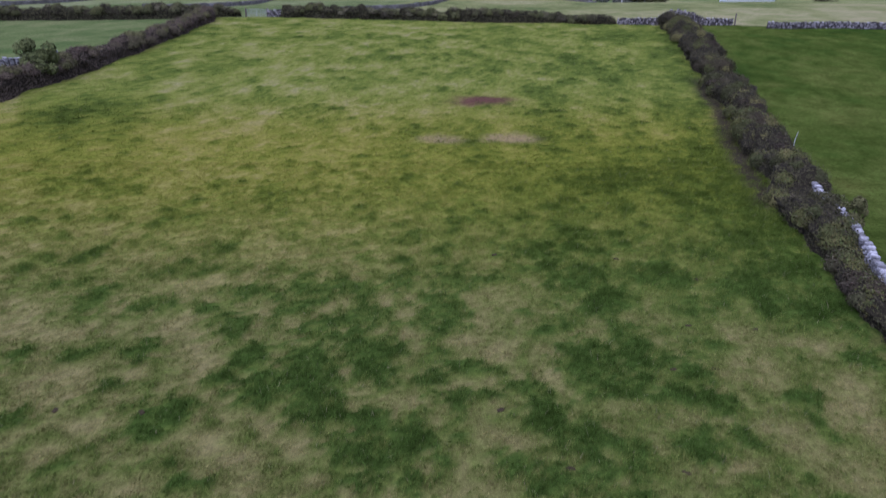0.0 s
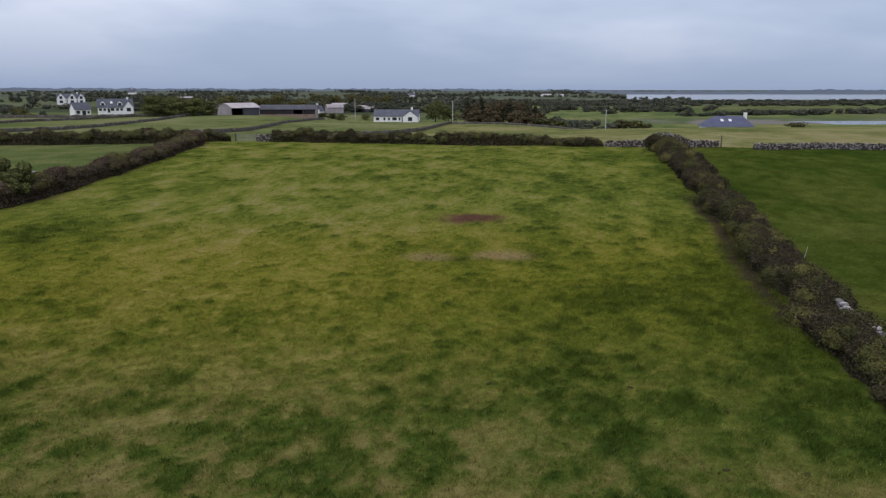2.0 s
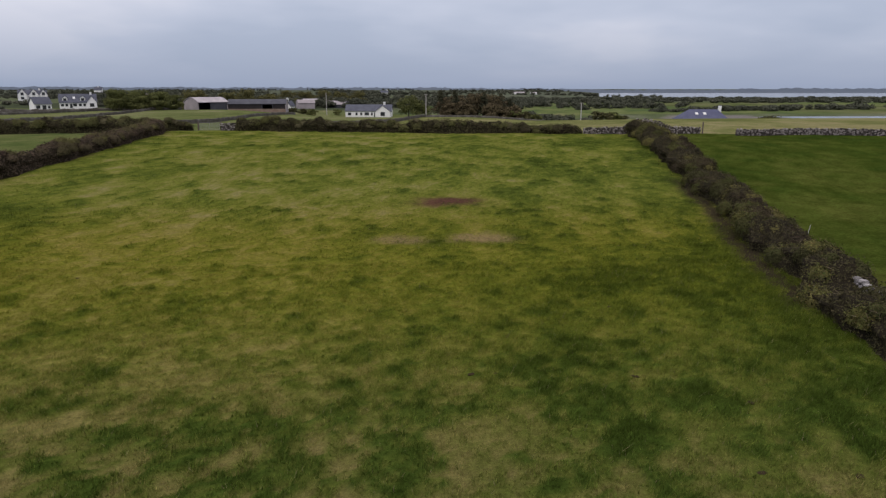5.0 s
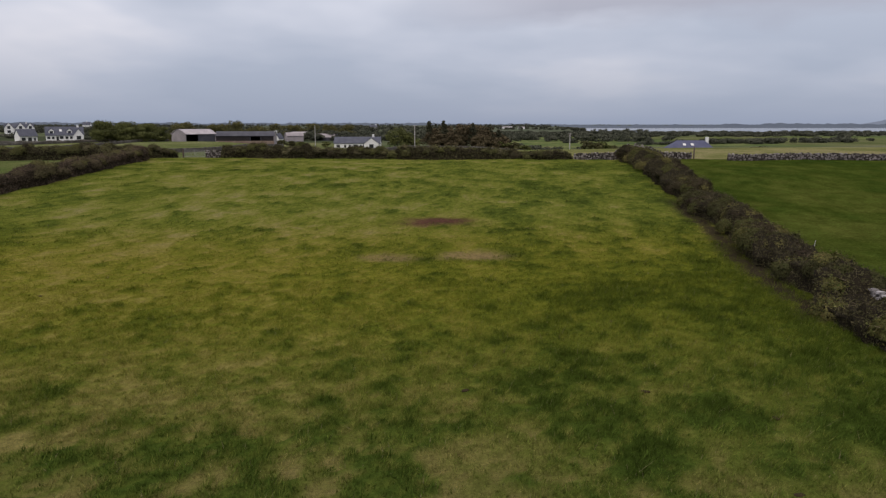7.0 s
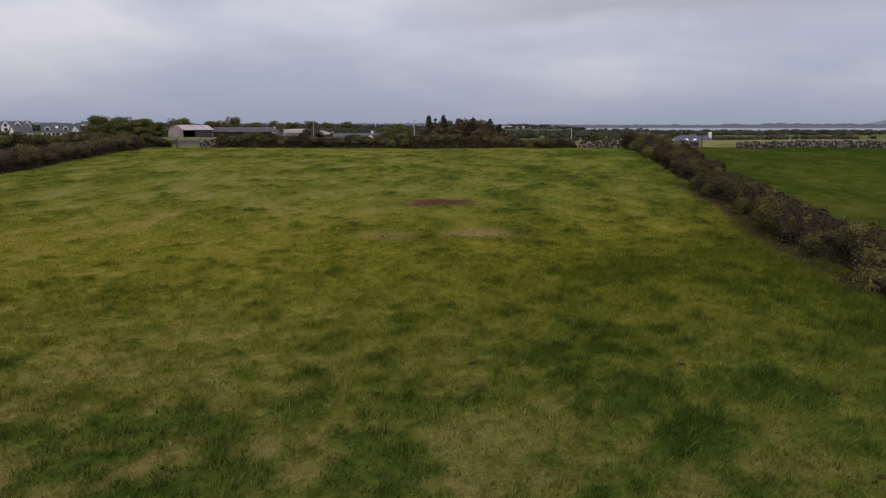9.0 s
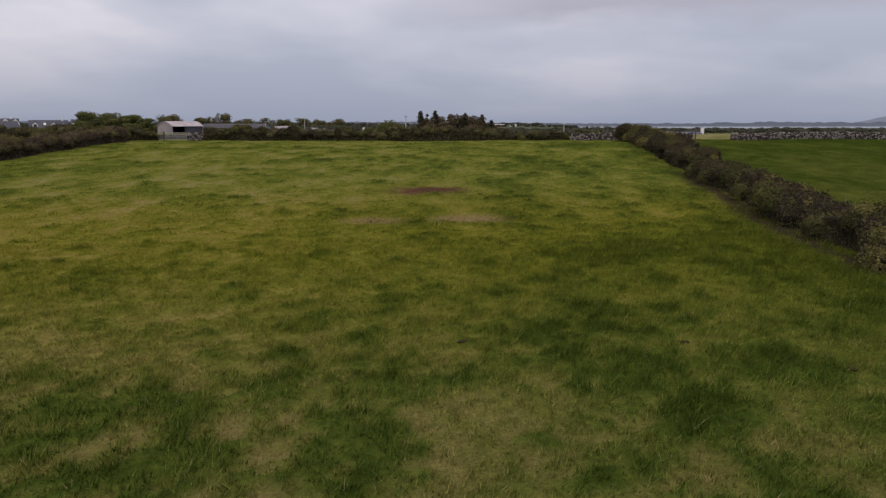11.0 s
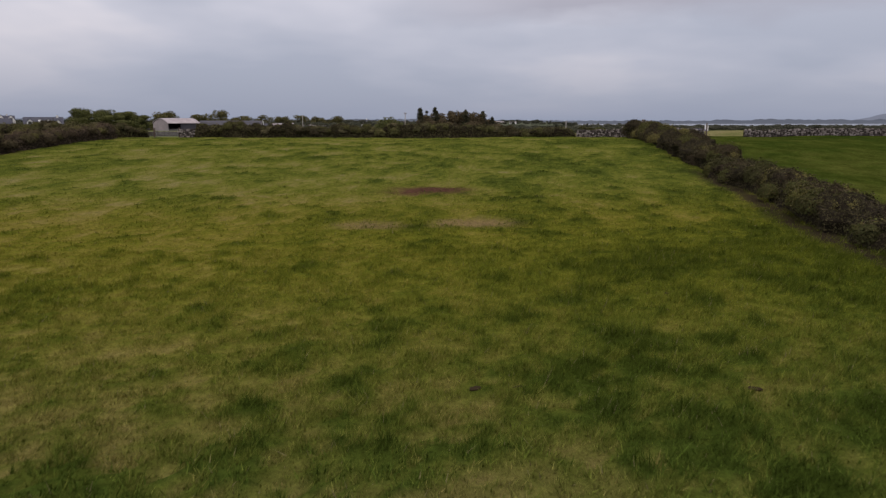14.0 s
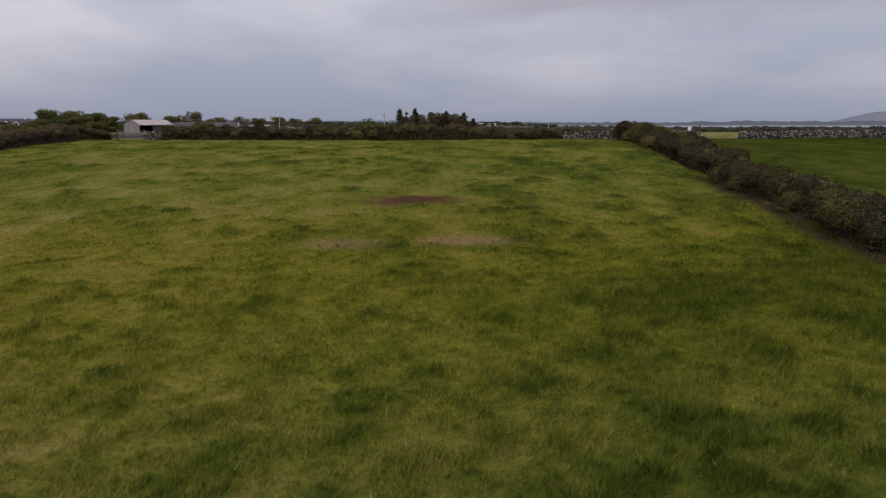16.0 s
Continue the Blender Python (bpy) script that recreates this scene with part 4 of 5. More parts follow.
dry_stone_wall(((44.9, 102.3), (65, 98.3), (108, 89)), lambda f: 0.86, 0.5, "grey limestone dry stone wall with a rough top", seed=2, size=0.26)
dry_stone_wall(((25.8, 109.6), (33, 108.2), (41.6, 106.4)), lambda f: np.interp(f, (0, 0.35, 0.45, 0.6, 0.75, 1), (0.85, 1.1, 2.1, 2.0, 1.1, 0.9)), 0.5, "grey limestone dry stone wall heaped higher behind the hedge end", seed=3, size=0.28)
dry_stone_wall(((16.2, 17), (17.0, 22.5), (17.5, 25), (18.3, 27.5), (19.3, 30.8), (19.9, 34.6), (20.6, 37.8), (21.0, 39.5)), lambda f: 1.15, 0.34, "pale lichened stone wall showing through the brambles", limit=290, seed=4, size=0.2, stones=PALE_STONES)
dry_stone_wall(((-29.7, 125.6), (-28.6, 125.4), (-27.0, 125.2)), lambda f: 1.15, 0.5, "broken stone wall stub beside the gate post", seed=5)
dry_stone_wall(((-41.6, 78.5), (-44.6, 75), (-51, 69)), lambda f: 1.35, 0.6, "pale stone wall behind the thorn hedge", seed=6, stones=PALE_STONES)


def far_wall(line, tall=0.8, thick=0.5, seed=1, label="grey limestone field wall, far off"):
    """A field wall too far off to tell its stones apart: a lumpy ridge of rubble."""
    q, s = resample(line, 1.0)
    base = terrain(q[:, 0], q[:, 1])
    tang = np.gradient(q, axis=0)
    tang /= np.linalg.norm(tang, axis=1, keepdims=True)
    side = np.stack([tang[:, 1], -tang[:, 0]], 1)
    m = len(q)
    v = np.zeros((m, 6, 3))
    for k, (a, b) in enumerate(((-0.5, -0.4), (-0.45, 0.6), (-0.25, 1.0), (0.25, 1.0), (0.45, 0.6), (0.5, -0.4))):
        lump = 1 + 0.22 * fbm(s * 0.9 + seed * 5 + k, np.full(m, k * 1.3), 3)
        v[:, k, :2] = q + side * (a * thick * lump)[:, None]
        v[:, k, 2] = base + b * tall * lump
    i = (np.arange(m - 1)[:, None] * 6 + np.arange(5)[None]).ravel()
    o = np.array([*q[0], float(base[0])])
    ob = new("dry_stone_wall", np_mesh("dry_stone_wall", v.reshape(-1, 3) - o, np.stack([i, i + 6, i + 7, i + 1], 1), FARSTONE))
    ob.location = o
    return tagged(ob, label, "stone wall")


far_wall(((-170, 140), (-93, 160), (-87, 172), (-87.5, 203), (-85, 227), (-87, 262)), seed=1)
far_wall(((-200, 205), (-125, 214), (-124, 228), (-114, 243), (-106, 262), (-90, 269), (-81, 275)), seed=2)
far_wall(((-60, 149), (-49.4, 152), (-44.3, 158), (-41.2, 166), (-44.3, 218), (-43.4, 241), (-44, 300)), seed=3)
far_wall(((-24, 141), (-16.9, 143), (-7.4, 150.5), (-2.4, 165), (0.9, 186), (6.5, 232)), 0.75, seed=4)
far_wall(((6.5, 222), (24, 220), (44, 214)), 0.55, seed=5)
far_wall(((-190, 262), (-150, 268), (-106, 268)), 1.0, seed=6)


# ---- gate and posts ----
def post(x, y, tall, r, label):
    ob = thing("fence_post", x, y, float(ground_z(x, y)) - 0.3, label=label, category="post")
    bm = bmesh.new()
    rod(bm, (0, 0, 0), (0.02, 0, tall + 0.3), r, r * 0.9, 9)
    rod(bm, (0.02, 0, tall + 0.3), (0.02, 0, tall + 0.36), r * 0.9, r * 0.3, 9)
    part("shaft", bm, TIMBER, ob)
    return ob


post(-33.4, 126.0, 1.35, 0.13, "dark weathered timber gate post beside the hedge")
post(-29.7, 125.7, 1.35, 0.13, "dark weathered timber gate post at the wall stub")
post(41.9, 106.2, 1.6, 0.1, "dark timber post at the wall end")
gate = thing("field_gate", -33.2, 125.95, float(ground_z(-31.5, 125.8)) + 0.08, -5, label="galvanised tubular steel field gate, closed between timber posts", category="gate")
for x in (0.06, 3.3):
    bm = bmesh.new()
    rod(bm, (x, 0, 0.05), (x, 0, 1.15), 0.03)
    part("upright", bm, GALVANISED, gate)
for k in range(6):
    bm = bmesh.new()
    rod(bm, (0.06, 0, 0.1 + k * 0.2), (3.3, 0, 0.1 + k * 0.2), 0.024)
    part("rail", bm, GALVANISED, gate)
bm = bmesh.new()
rod(bm, (1.68, 0, 0.08), (1.68, 0, 1.12), 0.022)
part("brace", bm, GALVANISED, gate)


stake = thing("fence_stake", 24.5, 48.3, float(ground_z(24.5, 48.3)) - 0.4, label="thin pale crooked stake beside the bramble hedge", category="stake")
bm = bmesh.new()
rod(bm, (0, 0, 0), (0.05, 0, 1.0), 0.028, 0.022)
rod(bm, (0.05, 0, 0.98), (0.2, 0.05, 1.6), 0.022, 0.014)
part("shaft", bm, POLEWOOD, stake)

# ---- cow pats ----
PATS = ((1.7, 17.8), (9.2, 23.2), (3.4, 15.1), (6.5, 14.9), (-12.0, 17.8), (10.8, 27.1), (11.6, 22.9), (7.7, 20.1), (9.1, 20.1), (-16.7, 43.2), (-9.2, 17.5), (4.0, 33.3), (9.1, 36.9), (2.3, 29.6), (3.2, 29.7), (7.8, 29.2))
for k, (x, y) in enumerate(PATS):
    bm = bmesh.new()
    bmesh.ops.create_uvsphere(bm, u_segments=11, v_segments=5, radius=1.0)
    rk = random.Random(k)
    for v in bm.verts:
        a = math.atan2(v.co.y, v.co.x)
        w = 1 + 0.25 * math.sin(2 * a + k) + 0.15 * math.sin(5 * a + 2 * k) + rk.uniform(-0.08, 0.08)
        v.co = Vector((v.co.x * 0.12 * w, v.co.y * 0.11 * w, v.co.z * 0.03 * w))
    me = bpy.data.meshes.new("cow_pat")
    bm.to_mesh(me)
    bm.free()
    me.materials.append(DUNG)
    ob = new("cow_pat", me)
    ob.location = (x, y, float(ground_z(x, y)) + 0.012)
    tagged(ob, "dark dried cow pat lying in the grass", "cow pat", "cow pats in the pasture")


# ---- poles ----
def pole(x, y, tall, r=0.13, bare=False):
    ob = thing("utility_pole", x, y, float(terrain(x, y)) - 0.5, label="pale weathered timber utility pole in a field", category="pole")
    bm = bmesh.new()
    rod(bm, (0, 0, 0), (0, 0, tall + 0.5), r, r * 0.7, 9)
    part("shaft", bm, POLEWOOD, ob)
    if not bare:
        bm = bmesh.new()
        box(bm, -0.5, -0.06, tall + 0.1, 0.5, 0.06, tall + 0.22, 0.01)
        part("crossarm", bm, TIMBER, ob)
        for k in (-0.42, 0.42):
            bm = bmesh.new()
            rod(bm, (k, 0, tall + 0.22), (k, 0, tall + 0.42), 0.05, 0.03)
            part("insulator", bm, FRAMEWHITE, ob)
    return ob


pole(6.8, 236, 7.2, 0.16)
pole(54.0, 226, 7.0, 0.17)
pole(-34.5, 330, 9.5, 0.16, True)


# ---- houses ----
def window(parent, x, y, z, w, h, turn=0.0, door=False):
    """A framed pane in the wall plane, facing -y of the house."""
    bm = bmesh.new()
    box(bm, -w / 2, -0.05, 0, w / 2, 0.05, h)
    f = part("door" if door else "window", bm, FRAMEWHITE, parent)
    f.matrix_basis = pose(x, y, z, 0, 0, turn)
    bm = bmesh.new()
    box(bm, -w / 2 + 0.08, -0.07, 0.08, w / 2 - 0.08, 0.02, h - 0.08)
    part("pane", bm, GLASSPANE, f)


def gable_roof(bm, length, depth, eaves, ridge, over=0.3, thick=0.18, x0=None):
    a = -length / 2 - over if x0 is None else x0
    b = length / 2 + over
    rise = (ridge - eaves) / (depth / 2)
    for s in (-1, 1):
        y0, z0 = s * (depth / 2 + over), eaves - over * rise
        prism(bm, ((y0, z0), (0, ridge), (0, ridge + thick), (y0, z0 + thick)), a, b)


def house(x, y, turn, length, depth, eaves, ridge, label, z=None, roof=SLATE, chimneys=(0.9,), windows=(), doors=(), dormers=(), wings=(), skylights=(), chimney_h=1.2):
    ob = thing("house", x, y, float(terrain(x, y)) if z is None else z, turn, label=label, category="house")
    bm = bmesh.new()
    prism(bm, ((-depth / 2, -1.5), (-depth / 2, eaves), (0, ridge), (depth / 2, eaves), (depth / 2, -1.5)), -length / 2, length / 2)
    part("wall", bm, RENDERED, ob)
    bm = bmesh.new()
    gable_roof(bm, length, depth, eaves, ridge)
    top = part("roof", bm, roof, ob)
    for f in chimneys:
        bm = bmesh.new()
        cx = (f - 0.5) * length
        box(bm, cx - 0.45, -0.4, ridge - 0.8, cx + 0.45, 0.4, ridge + chimney_h, 0.04)
        box(bm, cx - 0.52, -0.47, ridge + chimney_h - 0.15, cx + 0.52, 0.47, ridge + chimney_h, 0.02)
        rod(bm, (cx - 0.2, 0, ridge + chimney_h), (cx - 0.2, 0, ridge + chimney_h + 0.3), 0.12)
        rod(bm, (cx + 0.2, 0, ridge + chimney_h), (cx + 0.2, 0, ridge + chimney_h + 0.3), 0.12)
        part("chimney", bm, RENDERED, top)
    for wx, wz, w, h in windows:
        window(ob, wx, -depth / 2, wz, w, h)
    for wx, w, h in doors:
        window(ob, wx, -depth / 2, 0.1, w, h, 0, True)
    rise = (ridge - eaves) / (depth / 2)
    for dx, w, base, h in dormers:
        ydep = -depth / 2 + (base - eaves) / rise
        bm = bmesh.new()
        outline = [(-w / 2, base - 0.2), (w / 2, base - 0.2), (w / 2, base + h), (0, base + h + w * 0.45), (-w / 2, base + h)]
        a = [bm.verts.new((dx + u, ydep, v)) for u, v in outline]
        b = [bm.verts.new((dx + u, min(ydep + 3.0, 0), v)) for u, v in outline]
        bm.faces.new(a)
        bm.faces.new(b[::-1])
        for k in range(5):
            bm.faces.new((a[k], b[k], b[(k + 1) % 5], a[(k + 1) % 5]))
        bmesh.ops.recalc_face_normals(bm, faces=bm.faces)
        d = part("dormer", bm, RENDERED, ob)
        bm = bmesh.new()
        for s in (-1, 1):
            p = [(s * (w / 2 + 0.15), base + h - 0.1), (0, base + h + w * 0.45 + 0.04), (0, base + h + w * 0.45 + 0.16), (s * (w / 2 + 0.15), base + h + 0.03)]
            va = [bm.verts.new((dx + u, ydep - 0.15, v)) for u, v in p]
            vb = [bm.verts.new((dx + u, min(ydep + 3.0, 0), v)) for u, v in p]
            bm.faces.new(va)
            bm.faces.new(vb[::-1])
            for k in range(4):
                bm.faces.new((va[k], vb[k], vb[(k + 1) % 4], va[(k + 1) % 4]))
        bmesh.ops.recalc_face_normals(bm, faces=bm.faces)
        part("dormer_roof", bm, roof, d)
        bm = bmesh.new()
        box(bm, dx - w * 0.3, ydep - 0.06, base + 0.1, dx + w * 0.3, ydep + 0.04, base + h)
        part("dormer_window", bm, GLASSPANE, d)
    for wx, w, out_by, we, wr in wings:
        # a cross wing whose gable faces the front
        bm = bmesh.new()
        outline = [(-w / 2, -1.5), (w / 2, -1.5), (w / 2, we), (0, wr), (-w / 2, we)]
        y0, y1 = -depth / 2 - out_by, 0.0
        a = [bm.verts.new((wx + u, y0, v)) for u, v in outline]
        b = [bm.verts.new((wx + u, y1, v)) for u, v in outline]
        bm.faces.new(a)
        bm.faces.new(b[::-1])
        for k in range(5):
            bm.faces.new((a[k], b[k], b[(k + 1) % 5], a[(k + 1) % 5]))
        bmesh.ops.recalc_face_normals(bm, faces=bm.faces)
        g = part("gable_wing", bm, RENDERED, ob)
        bm = bmesh.new()
        sl = (wr - we) / (w / 2)
        for s in (-1, 1):
            p = [(s * (w / 2 + 0.25), we - 0.25 * sl + 0.03), (0, wr + 0.03), (0, wr + 0.2), (s * (w / 2 + 0.25), we - 0.25 * sl + 0.2)]
            va = [bm.verts.new((wx + u, y0 - 0.2, v)) for u, v in p]
            vb = [bm.verts.new((wx + u, y1, v)) for u, v in p]
            bm.faces.new(va)
            bm.faces.new(vb[::-1])
            for k in range(4):
                bm.faces.new((va[k], vb[k], vb[(k + 1) % 4], va[(k + 1) % 4]))
        bmesh.ops.recalc_face_normals(bm, faces=bm.faces)
        part("wing_roof", bm, roof, g)
        for wz, ww, hh in ((0.6, 2.0, 1.8), (3.1, 1.8, 2.0)):
            if wz + hh < wr - 0.5:
                window(ob, wx, y0, wz, ww, hh)
    for sx, sz in skylights:
        ys = -depth / 2 + (sz - eaves) / rise
        bm = bmesh.new()
        m = Matrix.Translation((sx, ys, sz + 0.22)) @ Matrix.Rotation(math.atan(rise), 4, "X")
        bmesh.ops.create_cube(bm, size=1, matrix=m @ Matrix.Diagonal((1.0, 1.3, 0.12, 1)))
        part("skylight", bm, FRAMEWHITE, top)
    return ob


house(-153, 356, 24, 15.5, 7.5, 2.8, 6.4, "white rendered dormer house with a grey slate roof", chimneys=(0.86,), chimney_h=0.7, z=-0.3,
      windows=((-6.6, 0.9, 1.4, 1.3), (-4.8, 0.9, 1.2, 1.3), (-1.4, 0.9, 1.7, 1.4), (0.8, 0.9, 1.3, 1.3), (2.6, 0.9, 1.2, 1.3)), doors=((-3.0, 1.2, 2.1),),
      dormers=((-5.4, 2.2, 3.4, 1.2), (2.0, 2.2, 3.4, 1.2)), wings=((5.7, 4.2, 1.6, 2.7, 5.4),), skylights=((-1.6, 4.6),))
house(-144, 302, 48, 6.4, 5, 2.8, 5.2, "small white rendered outbuilding with a slate roof", chimneys=(), windows=((-1.9, 0.8, 1.6, 1.4), (2.2, 0.8, 1.0, 1.2)), doors=((0.4, 1.6, 2.1),), z=0.2)
house(-238, 486, 25, 16, 7, 3.8, 6.4, "tall white rendered house with three front gables", chimneys=(0.75,), chimney_h=0.9, z=1.1, windows=((-1.7, 0.9, 1.0, 2.0),), doors=((3.4, 1.2, 2.2),),
      wings=((-5.6, 5.2, 1.5, 3.6, 7.0), (0.8, 5.2, 1.5, 3.6, 7.0), (6.2, 4.4, 0.6, 3.6, 6.8)))
house(-297, 484, 20, 13, 8, 4.2, 7.8, "white rendered two-storey house behind bushes", chimneys=(0.2, 0.8), windows=((-3, 0.9, 1.2, 1.3), (3, 0.9, 1.2, 1.3), (-3, 2.9, 1.2, 1.1), (3, 2.9, 1.2, 1.1)), z=-1.5)
house(-15.3, 322, -4, 19.5, 8.5, 2.7, 5.2, "long white rendered bungalow with a slate roof", chimneys=(0.84,), chimney_h=1.0, z=-3.3,
      windows=((-8.0, 0.8, 1.6, 1.3), (-5.0, 0.8, 1.0, 1.3), (-3.0, 0.8, 1.0, 1.3), (-0.6, 0.8, 2.0, 1.4), (1.6, 0.8, 0.9, 1.3)), doors=((3.0, 1.1, 2.1),), wings=((6.4, 6.4, 1.8, 2.5, 4.9),))
house(-51.5, 335, 75, 5, 3.0, 2.8, 4.8, "small white rendered cottage end beside the farmyard", chimneys=(0.1,))
house(-54.5, 331, 10, 2.6, 2.6, 1.6, 2.3, "low white rendered outhouse in the farmyard", chimneys=())
house(-25, 900, 10, 9, 6, 2.2, 4.4, "white rendered house among far trees", chimneys=(0.9,), z=1.0)
house(170, 1090, 0, 18, 8, 1.2, 2.2, "long white farm building near the bay", chimneys=(), z=0.5, roof=ROOFSHEET)
house(192, 1085, 0, 9, 8, 1.0, 1.9, "white farm building near the bay", chimneys=(), z=0.5, roof=ROOFSHEET)
house(-428, 1050, 10, 10, 8, 3, 7, "white rendered house far off on the skyline", chimneys=(0.5,), z=2.5)

# the blue-slated house below the brow of the hay field
hip = thing("house", 98.5, 243, -3.8, -6, label="low house with a hipped blue slate roof and white chimney", category="house")
bm = bmesh.new()
box(bm, -7.4, -4.6, -0.5, 7.4, 4.6, 2.8)
part("wall", bm, RENDERED, hip)
bm = bmesh.new()
ev = [bm.verts.new(p) for p in ((-8, -5.2, 2.7), (8, -5.2, 2.7), (8, 5.2, 2.7), (-8, 5.2, 2.7))]
rg = [bm.verts.new(p) for p in ((-3.9, 0, 6.0), (5.2, 0, 6.0))]
for f in ((ev[0], ev[1], rg[1], rg[0]), (ev[1], ev[2], rg[1]), (ev[2], ev[3], rg[0], rg[1]), (ev[3], ev[0], rg[0]), (ev[3], ev[2], ev[1], ev[0])):
    bm.faces.new(f)
hiproof = part("roof", bm, BLUESLATE, hip)
bm = bmesh.new()
box(bm, 5.6, -0.5, 3.0, 6.5, 0.5, 7.1, 0.05)
part("chimney", bm, RENDERED, hiproof)
for sx in (-2.0, 0.6):
    bm = bmesh.new()
    bmesh.ops.create_cube(bm, size=1, matrix=Matrix.Translation((sx, -2.3, 4.66)) @ Matrix.Rotation(math.atan(3.3 / 5.2), 4, "X") @ Matrix.Diagonal((0.9, 1.2, 0.15, 1)))
    part("skylight", bm, FRAMEWHITE, hiproof)


# ---- farm sheds ----
def shed(x, y, turn, length, depth, eaves, ridge, label, end_mat, roof_mat, open_bays=(), z=None, low=0.0, low_mat=None, clad=None):
    """A steel-framed shed: the front long side is open in the given stretches."""
    ob = thing("farm_shed", x, y, float(terrain(x, y)) if z is None else z, turn, label=label, category="shed")
    for s in (-1, 1):
        bm = bmesh.new()
        prism(bm, ((-depth / 2, -1), (-depth / 2, eaves), (-depth / 4, eaves + (ridge - eaves) * 0.62), (0, ridge), (depth / 4, eaves + (ridge - eaves) * 0.62), (depth / 2, eaves), (depth / 2, -1)),
              s * length / 2 - 0.12, s * length / 2 + 0.12)
        part("end_wall", bm, end_mat, ob)
    bm = bmesh.new()
    box(bm, -length / 2 + 0.13, depth / 2 - 0.2, -1, length / 2 - 0.13, depth / 2, eaves)
    part("back_wall", bm, DARKSHED, ob)
    bm = bmesh.new()
    n = 10
    pts = []
    for k in range(n + 1):
        u = -1 + 2 * k / n
        pts.append((u * (depth / 2 + 0.3), eaves + (ridge - eaves) * (1 - abs(u) ** 1.8)))
    prism(bm, pts + [(a, b + 0.12) for a, b in pts[::-1]], -length / 2 - 0.3, length / 2 + 0.3)
    part("roof", bm, roof_mat, ob)
    edges = [-length / 2] + [e for a, b in open_bays for e in (a, b)] + [length / 2]
    for a, b in zip(edges[::2], edges[1::2]):
        if b - a > 0.3:
            bm = bmesh.new()
            box(bm, a + 0.13, -depth / 2, -1, b - 0.13, -depth / 2 + 0.15, eaves)
            part("side_cladding", bm, clad or (end_mat if low_mat is None else DARKSHED), ob)
    for a, b in open_bays:
        for e in (a, b):
            bm = bmesh.new()
            box(bm, e - 0.1, -depth / 2, -1, e + 0.1, -depth / 2 + 0.2, eaves)
            part("stanchion", bm, DARKSHEET, ob)
    if low_mat:
        bm = bmesh.new()
        box(bm, -length / 2, -depth / 2 - 0.25, -1, length / 2, -depth / 2 - 0.02, low)
        part("low_wall", bm, low_mat, ob)
    return ob


shed(-76.0, 289.5, 50, 13.0, 9.0, 2.7, 4.5, "round-roofed hay shed with weathered pale roof sheets", SHEETING, ROOFSHEET, ((-6.3, -1.2),), z=1.0, clad=DARKSHEET)
shed(-57.5, 296, 3, 22, 9, 2.6, 4.3, "long low dark-roofed cattle shed", SHEETING, DARKSHEET, ((2, 6),), z=0.3, low=0.8, low_mat=SILAGE)
shed(-50.5, 402, 25, 9, 8, 3.0, 5.0, "open-fronted round-roofed hay shed", DARKSHED, ROOFSHEET, ((-4.2, 4.2),), z=-1.8)
shed(-35, 385, -14, 11, 9, 2.8, 4.6, "blue-grey sheeted machinery shed", DARKSHEET, SHEETING, z=-2.2)
shed(-49.5, 372, 20, 8, 6, 2.8, 4.4, "old grey sheeted lean-to shed", SHEETING, SHEETING, z=-1.2)
shed(-208, 620, 10, 12, 6, 1.6, 2.8, "far grey sheeted farm shed among trees", DARKSHEET, SHEETING, z=1.5)
shed(-96, 272, 5, 5.0, 3, 1.9, 2.5, "small grey concrete-sided shed by the wall", SHEETING, SHEETING)
tank = thing("farm_tank", -86.2, 278, float(terrain(-86.2, 278)), label="white plastic bulk tank beside the hay shed", category="tank")
bm = bmesh.new()
rod(bm, (-1.2, 0, 0.9), (1.2, 0, 0.9), 0.85, None, 16)
part("drum", bm, FRAMEWHITE, tank)


# ---- trees ----
def clump_points(rs, centres, radii, per):
    c = np.repeat(np.asarray(centres), per, 0)
    r = np.repeat(np.asarray(radii), per, 0)
    d = rs.normal(size=c.shape)
    d /= np.linalg.norm(d, axis=1, keepdims=True)
    rad = rs.uniform(0.55, 1.08, (len(c), 1)) ** 0.6
    return c + d * r * rad, d


def tree(x, y, tall, wide, seed, mat, label, name="tree", blobs=16, per=75, leaf=(0.18, 0.42), low=0.25, bare=False):
    rs = np.random.RandomState(seed)
    z = float(terrain(x, y))
    ob = thing(name, x, y, z, label=label, category="bush" if name == "bush" else "tree")
    bm = bmesh.new()
    rod(bm, (0, 0, -0.4), (0.1, 0, tall * 0.5), 0.03 * tall, 0.018 * tall, 8)
    cs = []
    for k in range(blobs):
        a, u = rs.uniform(0, 2 * math.pi), rs.uniform(0, 1)
        h = low + (1 - low) * (0.12 + 0.78 * u)
        r = wide * (0.85 - 0.75 * abs(u - 0.35) ** 1.4) * math.sqrt(rs.uniform(0.05, 1))
        cs.append((r * math.cos(a), r * math.sin(a), h * tall * 0.93))
        if k % 2 == 0:
            rod(bm, (0.05, 0, tall * rs.uniform(0.2, 0.45)), cs[-1], 0.012 * tall, 0.004 * tall, 5)
    part("trunk", bm, BARK, ob)
    rad = np.stack([rs.uniform(0.26, 0.48, blobs) * wide, rs.uniform(0.26, 0.48, blobs) * wide, rs.uniform(0.13, 0.22, blobs) * tall * 0.75], 1)
    p, d = clump_points(rs, cs, rad, per)
    p[:, 2] = np.maximum(p[:, 2], 0.1)
    np_part("crown", leaf_mesh("crown", p, d, *leaf, mat, rs), ob)
    return ob


